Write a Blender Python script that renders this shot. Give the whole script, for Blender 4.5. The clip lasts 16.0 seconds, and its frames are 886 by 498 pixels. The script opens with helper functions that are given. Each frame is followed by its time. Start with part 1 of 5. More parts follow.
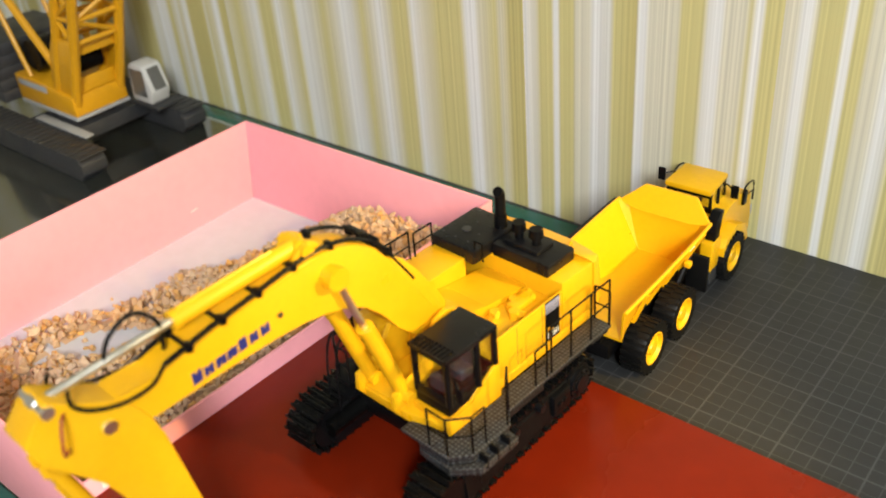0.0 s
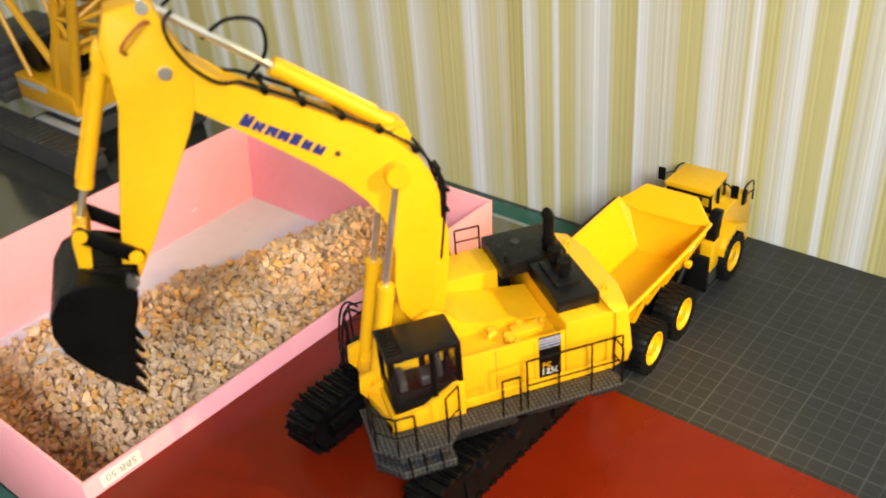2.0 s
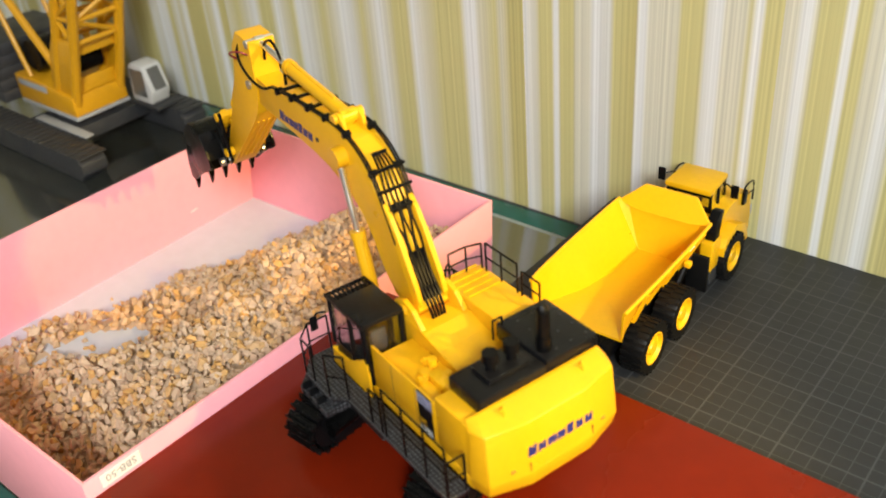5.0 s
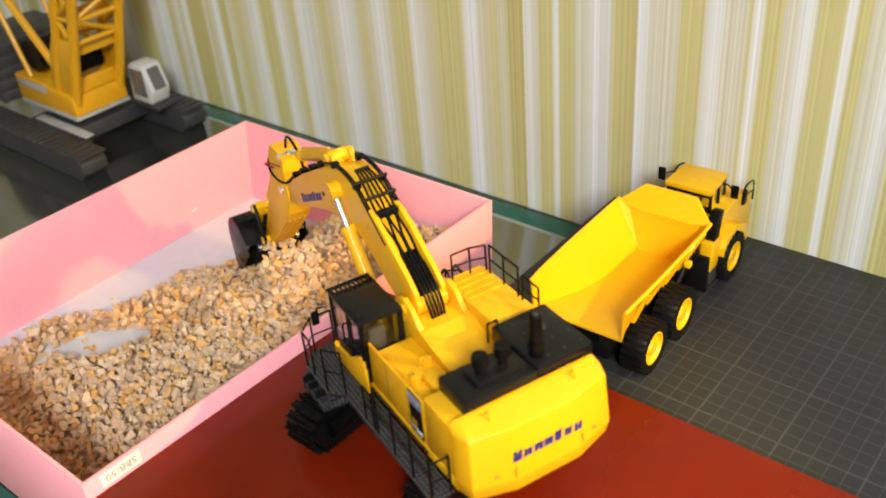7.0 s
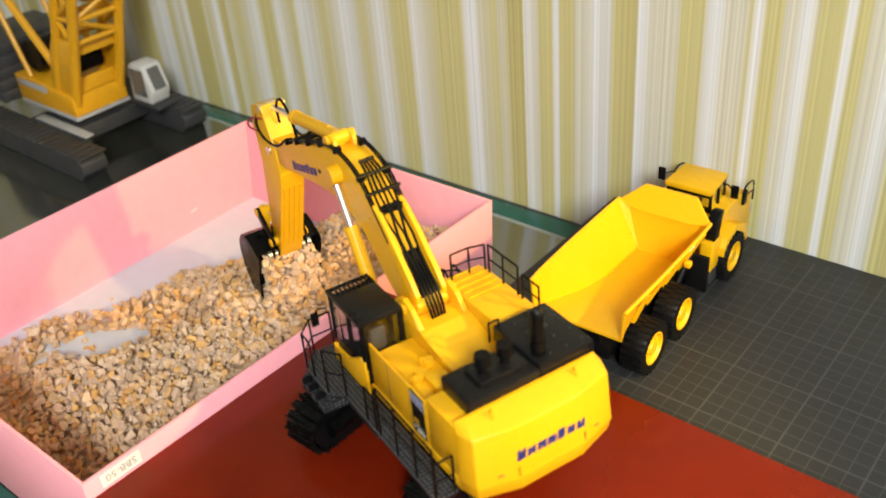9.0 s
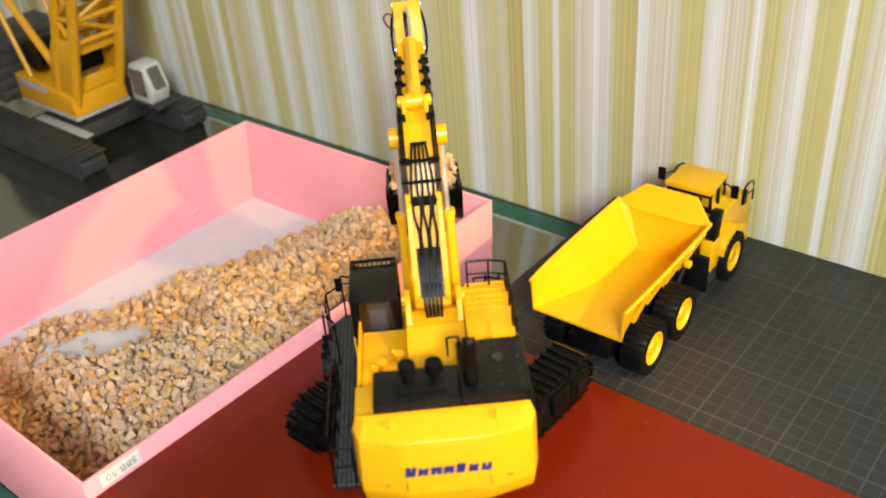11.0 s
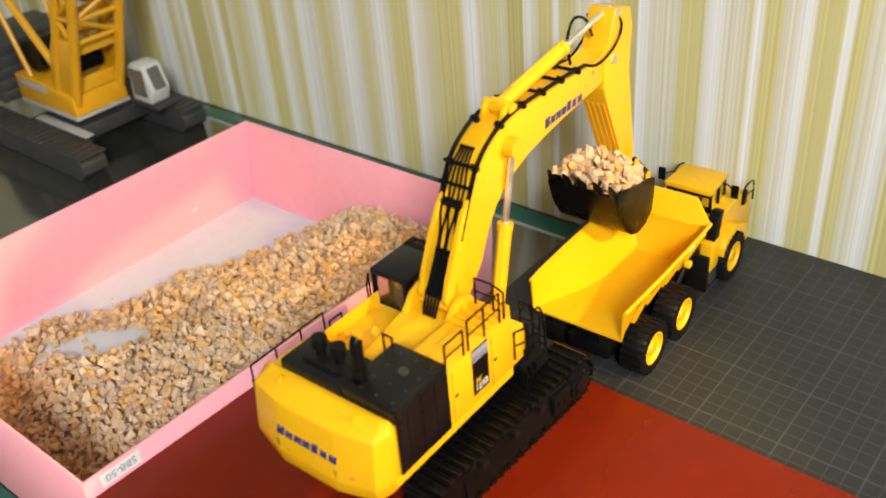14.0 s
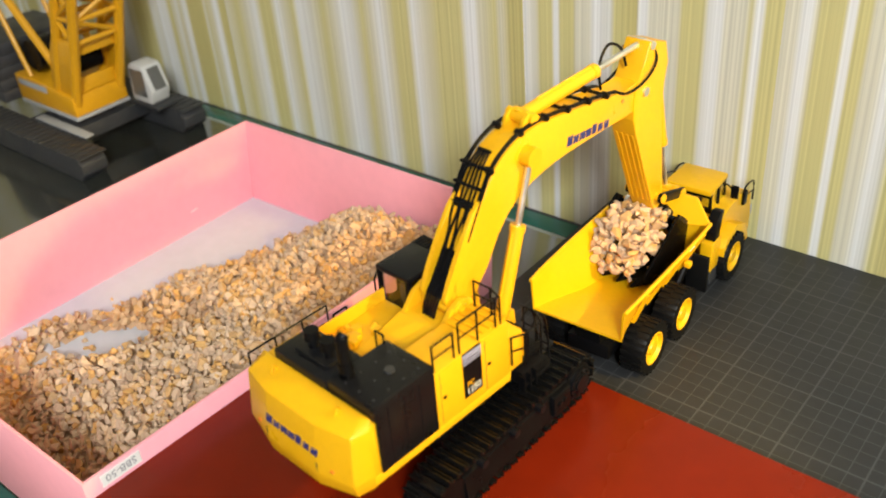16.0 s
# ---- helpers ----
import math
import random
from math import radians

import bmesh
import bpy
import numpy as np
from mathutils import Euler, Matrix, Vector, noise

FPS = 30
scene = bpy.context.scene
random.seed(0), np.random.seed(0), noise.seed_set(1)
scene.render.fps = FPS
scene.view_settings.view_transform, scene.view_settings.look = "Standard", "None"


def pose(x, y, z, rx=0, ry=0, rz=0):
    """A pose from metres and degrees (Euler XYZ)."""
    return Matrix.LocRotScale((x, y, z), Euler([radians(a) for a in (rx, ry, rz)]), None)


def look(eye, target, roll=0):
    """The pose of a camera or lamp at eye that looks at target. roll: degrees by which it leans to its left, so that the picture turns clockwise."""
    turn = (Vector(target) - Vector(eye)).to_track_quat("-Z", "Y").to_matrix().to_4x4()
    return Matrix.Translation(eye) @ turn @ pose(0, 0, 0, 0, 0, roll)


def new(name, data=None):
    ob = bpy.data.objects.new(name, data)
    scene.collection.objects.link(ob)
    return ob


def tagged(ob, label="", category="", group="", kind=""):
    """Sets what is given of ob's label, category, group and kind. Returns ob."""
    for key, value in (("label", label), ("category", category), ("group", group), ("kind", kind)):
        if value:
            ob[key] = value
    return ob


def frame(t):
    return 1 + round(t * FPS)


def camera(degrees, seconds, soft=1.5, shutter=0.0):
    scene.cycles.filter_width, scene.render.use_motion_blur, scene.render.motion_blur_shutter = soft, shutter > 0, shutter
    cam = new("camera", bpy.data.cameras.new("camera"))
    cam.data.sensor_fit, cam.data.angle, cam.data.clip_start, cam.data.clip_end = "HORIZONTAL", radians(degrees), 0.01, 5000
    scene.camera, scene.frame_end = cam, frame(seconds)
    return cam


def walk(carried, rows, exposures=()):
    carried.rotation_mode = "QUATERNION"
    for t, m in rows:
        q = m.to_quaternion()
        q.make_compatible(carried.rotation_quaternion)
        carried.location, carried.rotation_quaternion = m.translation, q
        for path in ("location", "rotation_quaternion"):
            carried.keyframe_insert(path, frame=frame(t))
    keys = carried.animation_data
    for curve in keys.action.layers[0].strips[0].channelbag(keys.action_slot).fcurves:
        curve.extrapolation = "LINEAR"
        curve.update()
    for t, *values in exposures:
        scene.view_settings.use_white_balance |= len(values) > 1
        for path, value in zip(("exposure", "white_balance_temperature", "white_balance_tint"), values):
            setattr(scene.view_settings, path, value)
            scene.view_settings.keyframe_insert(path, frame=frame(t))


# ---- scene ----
# All sizes below are in centimetres; U turns them into metres.
U = 0.01
cam = camera(50.57, 16.0, soft=1.9)
cam.data.dof.use_dof, cam.data.dof.focus_distance, cam.data.dof.aperture_fstop = True, 0.62, 8.5
EYE = pose(0.17096, -0.41277, 0.40698, 56.948, 4.279, 38.955)
walk(cam, [(0.0, EYE), (16.0, EYE)], exposures=[(0.0, 0.0), (16.0, 0.0)])

# ---- light: a room with a ceiling lamp behind the camera and a warm desk lamp at the side ----
world = bpy.data.worlds.new("room_light")
scene.world = world
world.use_nodes = True
world.node_tree.nodes["Background"].inputs[0].default_value = (0.98, 0.98, 0.95, 1)
world.node_tree.nodes["Background"].inputs[1].default_value = 0.5


def lamp(name, eye, target, size, power, colour):
    data = bpy.data.lights.new(name, "AREA")
    data.shape, data.size, data.energy, data.color = "DISK", size * U, power, colour
    ob = new(name, data)
    ob.matrix_world = look([a * U for a in eye], [a * U for a in target])
    return ob


# a shaded desk lamp beyond the truck, turned to the box
desk = bpy.data.lights.new("desk_lamp_light", "SPOT")
desk.energy, desk.color, desk.shadow_soft_size = 29.0, (1.0, 0.65, 0.17), 0.016
desk.spot_size, desk.spot_blend = radians(34), 0.5
new("desk_lamp_light", desk).matrix_world = look((0.55, 0.056, 0.458), (-0.30, -0.12, -0.02))
lamp("ceiling_lamp_light", (128, -146, 142), (-20, 0, 0), 52, 65.0, (0.95, 0.985, 0.99))


# ---- materials ----
def material(name, colour, rough=0.5, metal=0.0, spec=0.5, noise_scale=0.0, amount=0.0, bump=0.0):
    m = bpy.data.materials.new(name)
    m.use_nodes = True
    nt = m.node_tree
    b = nt.nodes["Principled BSDF"]
    b.inputs["Roughness"].default_value, b.inputs["Metallic"].default_value = rough, metal
    b.inputs["Specular IOR Level"].default_value = spec
    b.inputs["Base Color"].default_value = (*colour, 1)
    if noise_scale:
        tc = nt.nodes.new("ShaderNodeTexCoord")
        n1, n2 = nt.nodes.new("ShaderNodeTexNoise"), nt.nodes.new("ShaderNodeTexNoise")
        n1.inputs["Scale"].default_value = noise_scale
        n1.inputs["Detail"].default_value = 5
        n2.inputs["Scale"].default_value = noise_scale * 9
        n2.inputs["Detail"].default_value = 4
        nt.links.new(tc.outputs["Object"], n1.inputs["Vector"])
        nt.links.new(tc.outputs["Object"], n2.inputs["Vector"])
        add = nt.nodes.new("ShaderNodeMath")
        add.operation = "ADD"
        nt.links.new(n1.outputs["Fac"], add.inputs[0])
        nt.links.new(n2.outputs["Fac"], add.inputs[1])
        mr = nt.nodes.new("ShaderNodeMapRange")
        mr.inputs["From Min"].default_value, mr.inputs["From Max"].default_value = 0.6, 1.4
        mr.inputs["To Min"].default_value, mr.inputs["To Max"].default_value = 1 - amount, 1 + amount
        nt.links.new(add.outputs[0], mr.inputs["Value"])
        hsv = nt.nodes.new("ShaderNodeHueSaturation")
        hsv.inputs["Color"].default_value = (*colour, 1)
        nt.links.new(mr.outputs[0], hsv.inputs["Value"])
        nt.links.new(hsv.outputs[0], b.inputs["Base Color"])
        rr = nt.nodes.new("ShaderNodeMapRange")
        rr.inputs["From Min"].default_value, rr.inputs["From Max"].default_value = 0.3, 0.7
        rr.inputs["To Min"].default_value, rr.inputs["To Max"].default_value = max(0.02, rough - 0.1), min(1, rough + 0.1)
        nt.links.new(n1.outputs["Fac"], rr.inputs["Value"])
        nt.links.new(rr.outputs[0], b.inputs["Roughness"])
        if bump:
            bp = nt.nodes.new("ShaderNodeBump")
            bp.inputs["Strength"].default_value, bp.inputs["Distance"].default_value = bump, 0.0004
            nt.links.new(n2.outputs["Fac"], bp.inputs["Height"])
            nt.links.new(bp.outputs[0], b.inputs["Normal"])
    return m


YELLOW = material("yellow_enamel", (0.77, 0.40, 0.006), 0.36, spec=0.4, noise_scale=30, amount=0.05, bump=0.05)
TRUCK_YELLOW = material("truck_yellow_enamel", (0.80, 0.43, 0.004), 0.38, spec=0.4, noise_scale=30, amount=0.05, bump=0.05)
CRANE_YELLOW = material("crane_yellow_paint", (0.64, 0.31, 0.006), 0.42, noise_scale=30, amount=0.06)
BLACK = material("black_plastic", (0.004, 0.004, 0.0045), 0.36, spec=0.13, noise_scale=60, amount=0.3, bump=0.25)
COVER = material("satin_black_cover", (0.006, 0.006, 0.007), 0.34, spec=0.26, noise_scale=50, amount=0.2, bump=0.2)
TRACK = material("black_track_metal", (0.004, 0.004, 0.004), 0.27, spec=0.22, noise_scale=80, amount=0.4, bump=0.5)
GLOSS = material("gloss_black_bucket", (0.003, 0.003, 0.003), 0.3, spec=0.12, noise_scale=50, amount=0.4, bump=0.15)
RUBBER = material("black_rubber", (0.005, 0.005, 0.005), 0.48, spec=0.16, noise_scale=60, amount=0.3, bump=0.3)
STEEL = material("polished_steel", (0.86, 0.86, 0.87), 0.36, metal=1.0, noise_scale=60, amount=0.05)
GREY = material("grey_plastic", (0.028, 0.029, 0.032), 0.5, noise_scale=40, amount=0.2, bump=0.2)
LIGHT_GREY = material("light_grey_plastic", (0.33, 0.34, 0.35), 0.5, noise_scale=40, amount=0.1)
WHITE = material("white_plastic", (0.75, 0.75, 0.74), 0.4, noise_scale=40, amount=0.04)
CAB_WHITE = material("off_white_plastic", (0.5, 0.5, 0.49), 0.5, noise_scale=30, amount=0.06)
BLUE = material("blue_print", (0.016, 0.022, 0.15), 0.45)
PALE_BLUE = material("pale_stripe_print", (0.36, 0.38, 0.55), 0.45)
PAPER = material("white_label_paper", (0.78, 0.77, 0.74), 0.7, noise_scale=50, amount=0.03)
INK = material("grey_ink", (0.28, 0.28, 0.3), 0.7)
ORANGE = material("orange_print", (0.8, 0.2, 0.03), 0.4)
RED_PIPE = material("red_hose", (0.25, 0.02, 0.03), 0.4)
PINK = material("pink_card", (0.92, 0.395, 0.45), 0.55, spec=0.2, noise_scale=12, amount=0.04, bump=0.05)
CARD_EDGE = material("pale_card_edge", (0.85, 0.6, 0.6), 0.7, noise_scale=40, amount=0.05)
LINER = material("white_box_liner", (0.56, 0.57, 0.63), 0.6, noise_scale=10, amount=0.05, bump=0.05)
RED = material("red_glossy_board", (0.15, 0.0115, 0.0025), 0.24, spec=0.13, noise_scale=6, amount=0.12)
TEAL = material("green_glass_edge", (0.012, 0.095, 0.075), 0.2, spec=0.5, noise_scale=8, amount=0.15)
PALE_EDGE = material("pale_glass_bevel", (0.3, 0.33, 0.3), 0.3, noise_scale=8, amount=0.1)
TABLE = material("dark_glass_top", (0.03, 0.032, 0.028), 0.1, spec=0.9, noise_scale=5, amount=0.3)
TABLE.node_tree.nodes["Principled BSDF"].inputs["IOR"].default_value = 2.5
WOOD = material("dark_wood", (0.05, 0.035, 0.025), 0.5, noise_scale=10, amount=0.3, bump=0.2)
PLASTER = material("cream_plaster", (0.62, 0.58, 0.5), 0.8, noise_scale=6, amount=0.05, bump=0.1)
FLOOR_BROWN = material("brown_floor", (0.12, 0.08, 0.05), 0.5, noise_scale=4, amount=0.2)

GLASS = bpy.data.materials.new("clear_pane")
GLASS.use_nodes = True
g_b = GLASS.node_tree.nodes["Principled BSDF"]
g_b.inputs["Transmission Weight"].default_value, g_b.inputs["Roughness"].default_value = 1.0, 0.03
g_b.inputs["Base Color"].default_value, g_b.inputs["IOR"].default_value = (0.75, 0.78, 0.8, 1), 1.4


def stone_material():
    m = material("tan_gravel", (0.5, 0.32, 0.19), 0.85, spec=0.2, noise_scale=120, amount=0.16, bump=0.4)
    nt = m.node_tree
    b = nt.nodes["Principled BSDF"]
    geo, info = nt.nodes.new("ShaderNodeNewGeometry"), nt.nodes.new("ShaderNodeObjectInfo")
    add = nt.nodes.new("ShaderNodeMath")
    add.operation = "ADD"
    wrap = nt.nodes.new("ShaderNodeMath")
    wrap.operation = "FRACT"
    nt.links.new(geo.outputs["Random Per Island"], add.inputs[0])
    nt.links.new(info.outputs["Random"], add.inputs[1])
    nt.links.new(add.outputs[0], wrap.inputs[0])
    ramp = nt.nodes.new("ShaderNodeValToRGB")
    e = ramp.color_ramp.elements
    e[0].position, e[0].color = 0.0, (0.49, 0.345, 0.235, 1)
    e[1].position, e[1].color = 1.0, (0.63, 0.36, 0.12, 1)
    for pos, col in ((0.3, (0.56, 0.40, 0.275, 1)), (0.55, (0.64, 0.47, 0.325, 1)), (0.8, (0.56, 0.35, 0.165, 1))):
        x = e.new(pos)
        x.color = col
    nt.links.new(wrap.outputs[0], ramp.inputs[0])
    hsv = [n for n in nt.nodes if n.bl_idname == "ShaderNodeHueSaturation"][0]
    # drifts of warmer stones: the light's orange cast, put into the colour by noise
    tc, drift = nt.nodes.new("ShaderNodeTexCoord"), nt.nodes.new("ShaderNodeTexNoise")
    drift.inputs["Scale"].default_value, drift.inputs["Detail"].default_value = 9, 2
    nt.links.new(tc.outputs["Object"], drift.inputs["Vector"])
    dr = nt.nodes.new("ShaderNodeMapRange")
    dr.inputs["From Min"].default_value, dr.inputs["From Max"].default_value = 0.45, 0.68
    dr.inputs["To Min"].default_value, dr.inputs["To Max"].default_value = 0.0, 0.6
    nt.links.new(drift.outputs["Fac"], dr.inputs["Value"])
    warm_cast = nt.nodes.new("ShaderNodeMix")
    warm_cast.data_type, warm_cast.blend_type = "RGBA", "MULTIPLY"
    warm_cast.inputs[7].default_value = (1.1, 0.82, 0.45, 1)
    nt.links.new(dr.outputs[0], warm_cast.inputs[0])
    nt.links.new(ramp.outputs[0], warm_cast.inputs[6])
    nt.links.new(warm_cast.outputs[2], hsv.inputs["Color"])
    return m


STONE = stone_material()


def wallpaper_material():
    """Cream paper with uneven olive and white stripes that run up the wall."""
    m = bpy.data.materials.new("striped_wallpaper")
    m.use_nodes = True
    nt = m.node_tree
    b = nt.nodes["Principled BSDF"]
    b.inputs["Roughness"].default_value = 0.62
    b.inputs["Specular IOR Level"].default_value = 0.3
    tc, sep = nt.nodes.new("ShaderNodeTexCoord"), nt.nodes.new("ShaderNodeSeparateXYZ")
    nt.links.new(tc.outputs["Object"], sep.inputs[0])
    beige, olive, white, grey, dark = (0.62, 0.605, 0.49, 1), (0.56, 0.515, 0.235, 1), (0.73, 0.745, 0.74, 1), (0.63, 0.635, 0.60, 1), (0.50, 0.445, 0.185, 1)
    key = {"b": beige, "o": olive, "w": white, "g": grey, "d": dark}

    def ramp(start, end, bands):
        mr = nt.nodes.new("ShaderNodeMapRange")
        mr.inputs["From Min"].default_value, mr.inputs["From Max"].default_value = start * U, end * U
        nt.links.new(sep.outputs["X"], mr.inputs["Value"])
        r = nt.nodes.new("ShaderNodeValToRGB")
        r.color_ramp.interpolation = "LINEAR"
        el = r.color_ramp.elements
        while len(el) > 1:
            el.remove(el[0])
        first = True
        for x, c in bands:
            pos = (x - start) / (end - start)
            if first:
                el[0].position, el[0].color, first = pos, key[c], False
            else:
                el.new(pos).color = key[c]
        nt.links.new(mr.outputs[0], r.inputs[0])
        return r

    right = ramp(-26.5, 12, [(-26.5, "w"), (-25.2, "b"), (-24.9, "o"), (-23.7, "o"), (-23.5, "w"), (-23.1, "w"), (-22.9, "o"), (-21.7, "o"),
                            (-21.4, "b"), (-20.2, "b"), (-19.8, "w"), (-19.3, "w"), (-19.0, "g"), (-18.3, "g"), (-18.0, "o"), (-16.1, "d"),
                            (-15.9, "w"), (-15.3, "w"), (-15.0, "b"), (-12.7, "b"), (-12.4, "o"), (-10.8, "o"), (-10.4, "g"), (-9.9, "w"), (-9.4, "w"),
                            (-9.1, "b"), (-7.6, "b"), (-7.3, "o"), (-6.9, "w"), (-6.5, "w"), (-6.2, "o"), (-5.0, "o")])
    far = ramp(-5.0, 12, [(-5.0, "b"), (-4.1, "b"), (-3.7, "w"), (-3.2, "w"), (-2.9, "b"), (-2.6, "o"), (-1.1, "o"), (-0.8, "w"), (-0.4, "w"),
                          (-0.2, "o"), (0.5, "o"), (0.8, "b"), (1.6, "b"), (2.2, "w"), (2.8, "g"), (3.4, "o"), (4.6, "d"), (5.0, "b"), (6.5, "w"), (7.2, "o"), (9, "b")])
    left = ramp(-66, -26.5, [(-66, "b"), (-64, "o"), (-62.5, "b"), (-61, "w"), (-60, "o"), (-58.5, "o"), (-57.5, "w"), (-56.5, "b"), (-55, "o"), (-54.3, "w"),
                             (-53, "g"), (-52, "b"), (-50.6, "o"), (-49, "b"), (-47.8, "w"), (-46.6, "g"), (-45.2, "o"), (-44, "b"), (-43, "w"), (-42, "b"),
                             (-41, "o"), (-39.5, "o"), (-38.8, "w"), (-37.6, "b"), (-35.8, "o"), (-33.2, "o"), (-32.6, "w"), (-31.6, "w"), (-31.2, "b"),
                             (-29.4, "o"), (-28.9, "b"), (-27.9, "d")])

    def choose(limit, a, c):
        gt = nt.nodes.new("ShaderNodeMath")
        gt.operation = "GREATER_THAN"
        gt.inputs[1].default_value = limit * U
        nt.links.new(sep.outputs["X"], gt.inputs[0])
        mix = nt.nodes.new("ShaderNodeMix")
        mix.data_type = "RGBA"
        nt.links.new(gt.outputs[0], mix.inputs[0])
        nt.links.new(a, mix.inputs[6])
        nt.links.new(c, mix.inputs[7])
        return mix.outputs[2]

    # beyond the left stretch the paper goes on with stripes of the same kind
    wide = nt.nodes.new("ShaderNodeTexNoise")
    wide.noise_dimensions = "1D"
    wide.inputs["Scale"].default_value, wide.inputs["Detail"].default_value = 26, 3
    nt.links.new(sep.outputs["X"], wide.inputs["W"])
    wr = nt.nodes.new("ShaderNodeValToRGB")
    we = wr.color_ramp.elements
    we[0].position, we[0].color = 0.38, white
    we[1].position, we[1].color = 0.62, dark
    we.new(0.47).color = beige
    we.new(0.53).color = olive
    nt.links.new(wide.outputs["Fac"], wr.inputs[0])
    col = choose(-66, wr.outputs[0], left.outputs[0])
    col = choose(-26.5, col, right.outputs[0])
    col = choose(-5.0, col, far.outputs[0])
    col = choose(11.0, col, wr.outputs[0])
    # fine threads along the stripes
    thread = nt.nodes.new("ShaderNodeTexNoise")
    thread.noise_dimensions = "1D"
    thread.inputs["Scale"].default_value, thread.inputs["Detail"].default_value = 420, 3
    nt.links.new(sep.outputs["X"], thread.inputs["W"])
    mr = nt.nodes.new("ShaderNodeMapRange")
    mr.inputs["From Min"].default_value, mr.inputs["From Max"].default_value = 0.3, 0.7
    mr.inputs["To Min"].default_value, mr.inputs["To Max"].default_value = 0.86, 1.12
    nt.links.new(thread.outputs["Fac"], mr.inputs["Value"])
    hsv = nt.nodes.new("ShaderNodeHueSaturation")
    nt.links.new(col, hsv.inputs["Color"])
    nt.links.new(mr.outputs[0], hsv.inputs["Value"])
    nt.links.new(hsv.outputs[0], b.inputs["Base Color"])
    grain = nt.nodes.new("ShaderNodeTexNoise")
    grain.inputs["Scale"].default_value = 900
    nt.links.new(tc.outputs["Object"], grain.inputs["Vector"])
    bp = nt.nodes.new("ShaderNodeBump")
    bp.inputs["Strength"].default_value, bp.inputs["Distance"].default_value = 0.15, 0.0003
    nt.links.new(grain.outputs["Fac"], bp.inputs["Height"])
    nt.links.new(bp.outputs[0], b.inputs["Normal"])
    return m


WALLPAPER = wallpaper_material()


def mat_material():
    """Dark grey cutting mat with a printed 1 cm grid, every fifth line stronger."""
    m = material("cutting_mat_vinyl", (0.030, 0.031, 0.032), 0.55, spec=0.3, noise_scale=14, amount=0.12, bump=0.2)
    nt = m.node_tree
    b = nt.nodes["Principled BSDF"]
    tc, sep = nt.nodes.new("ShaderNodeTexCoord"), nt.nodes.new("ShaderNodeSeparateXYZ")
    nt.links.new(tc.outputs["Object"], sep.inputs[0])

    def op(kind, a, c=None):
        n = nt.nodes.new("ShaderNodeMath")
        n.operation = kind
        for i, v in enumerate((a, c)):
            if v is None:
                continue
            if isinstance(v, (int, float)):
                n.inputs[i].default_value = v
            else:
                nt.links.new(v, n.inputs[i])
        return n.outputs[0]

    def lines(axis, step, half):
        v = op("MULTIPLY", sep.outputs[axis], 1 / (step * U))
        d = op("ABSOLUTE", op("SUBTRACT", op("FRACT", op("ADD", v, 0.5)), 0.5))
        return op("LESS_THAN", d, half / step)

    thin = op("MAXIMUM", lines("X", 1, 0.032), lines("Y", 1, 0.032))
    bold = op("MAXIMUM", lines("X", 5, 0.06), lines("Y", 5, 0.06))
    inside = op("MULTIPLY", op("GREATER_THAN", sep.outputs["X"], -15.6 * U), op("LESS_THAN", sep.outputs["Y"], 18.9 * U))
    fac = op("MULTIPLY", op("MAXIMUM", op("MULTIPLY", thin, 0.11), op("MULTIPLY", bold, 0.13)), inside)
    mix = nt.nodes.new("ShaderNodeMix")
    mix.data_type = "RGBA"
    hsv = [n for n in nt.nodes if n.bl_idname == "ShaderNodeHueSaturation"][0]
    nt.links.new(fac, mix.inputs[0])
    nt.links.new(hsv.outputs[0], mix.inputs[6])
    mix.inputs[7].default_value = (0.3, 0.31, 0.31, 1)
    nt.links.new(mix.outputs[2], b.inputs["Base Color"])
    return m


MAT = mat_material()


# ---- mesh helpers ----
def box(bm, x0, x1, y0, y1, z0, z1, bev=0.0):
    vs = [bm.verts.new((x, y, z)) for x in (x0, x1) for y in (y0, y1) for z in (z0, z1)]
    fs = [bm.faces.new([vs[i] for i in f]) for f in ((0, 1, 3, 2), (4, 6, 7, 5), (0, 4, 5, 1), (2, 3, 7, 6), (0, 2, 6, 4), (1, 5, 7, 3))]
    if bev:
        es = list({e for f in fs for e in f.edges})
        bmesh.ops.bevel(bm, geom=es, offset=bev, segments=2, affect="EDGES", profile=0.5)
    return vs


def prism(bm, prof, y0, y1, bev=0.0):
    """A profile in x and z, drawn out along y."""
    a = [bm.verts.new((x, y0, z)) for x, z in prof]
    c = [bm.verts.new((x, y1, z)) for x, z in prof]
    n = len(prof)
    fs = [bm.faces.new(a), bm.faces.new(c[::-1])]
    fs += [bm.faces.new((a[i], c[i], c[(i + 1) % n], a[(i + 1) % n])) for i in range(n)]
    if bev:
        es = list({e for f in fs for e in f.edges})
        bmesh.ops.bevel(bm, geom=es, offset=bev, segments=2, affect="EDGES", profile=0.5)


def slab(bm, prof, z0, z1, bev=0.0):
    """A profile in x and y, drawn out along z."""
    a = [bm.verts.new((x, y, z0)) for x, y in prof]
    c = [bm.verts.new((x, y, z1)) for x, y in prof]
    n = len(prof)
    fs = [bm.faces.new(a), bm.faces.new(c[::-1])]
    fs += [bm.faces.new((a[i], c[i], c[(i + 1) % n], a[(i + 1) % n])) for i in range(n)]
    if bev:
        es = list({e for f in fs for e in f.edges})
        bmesh.ops.bevel(bm, geom=es, offset=bev, segments=2, affect="EDGES", profile=0.5)


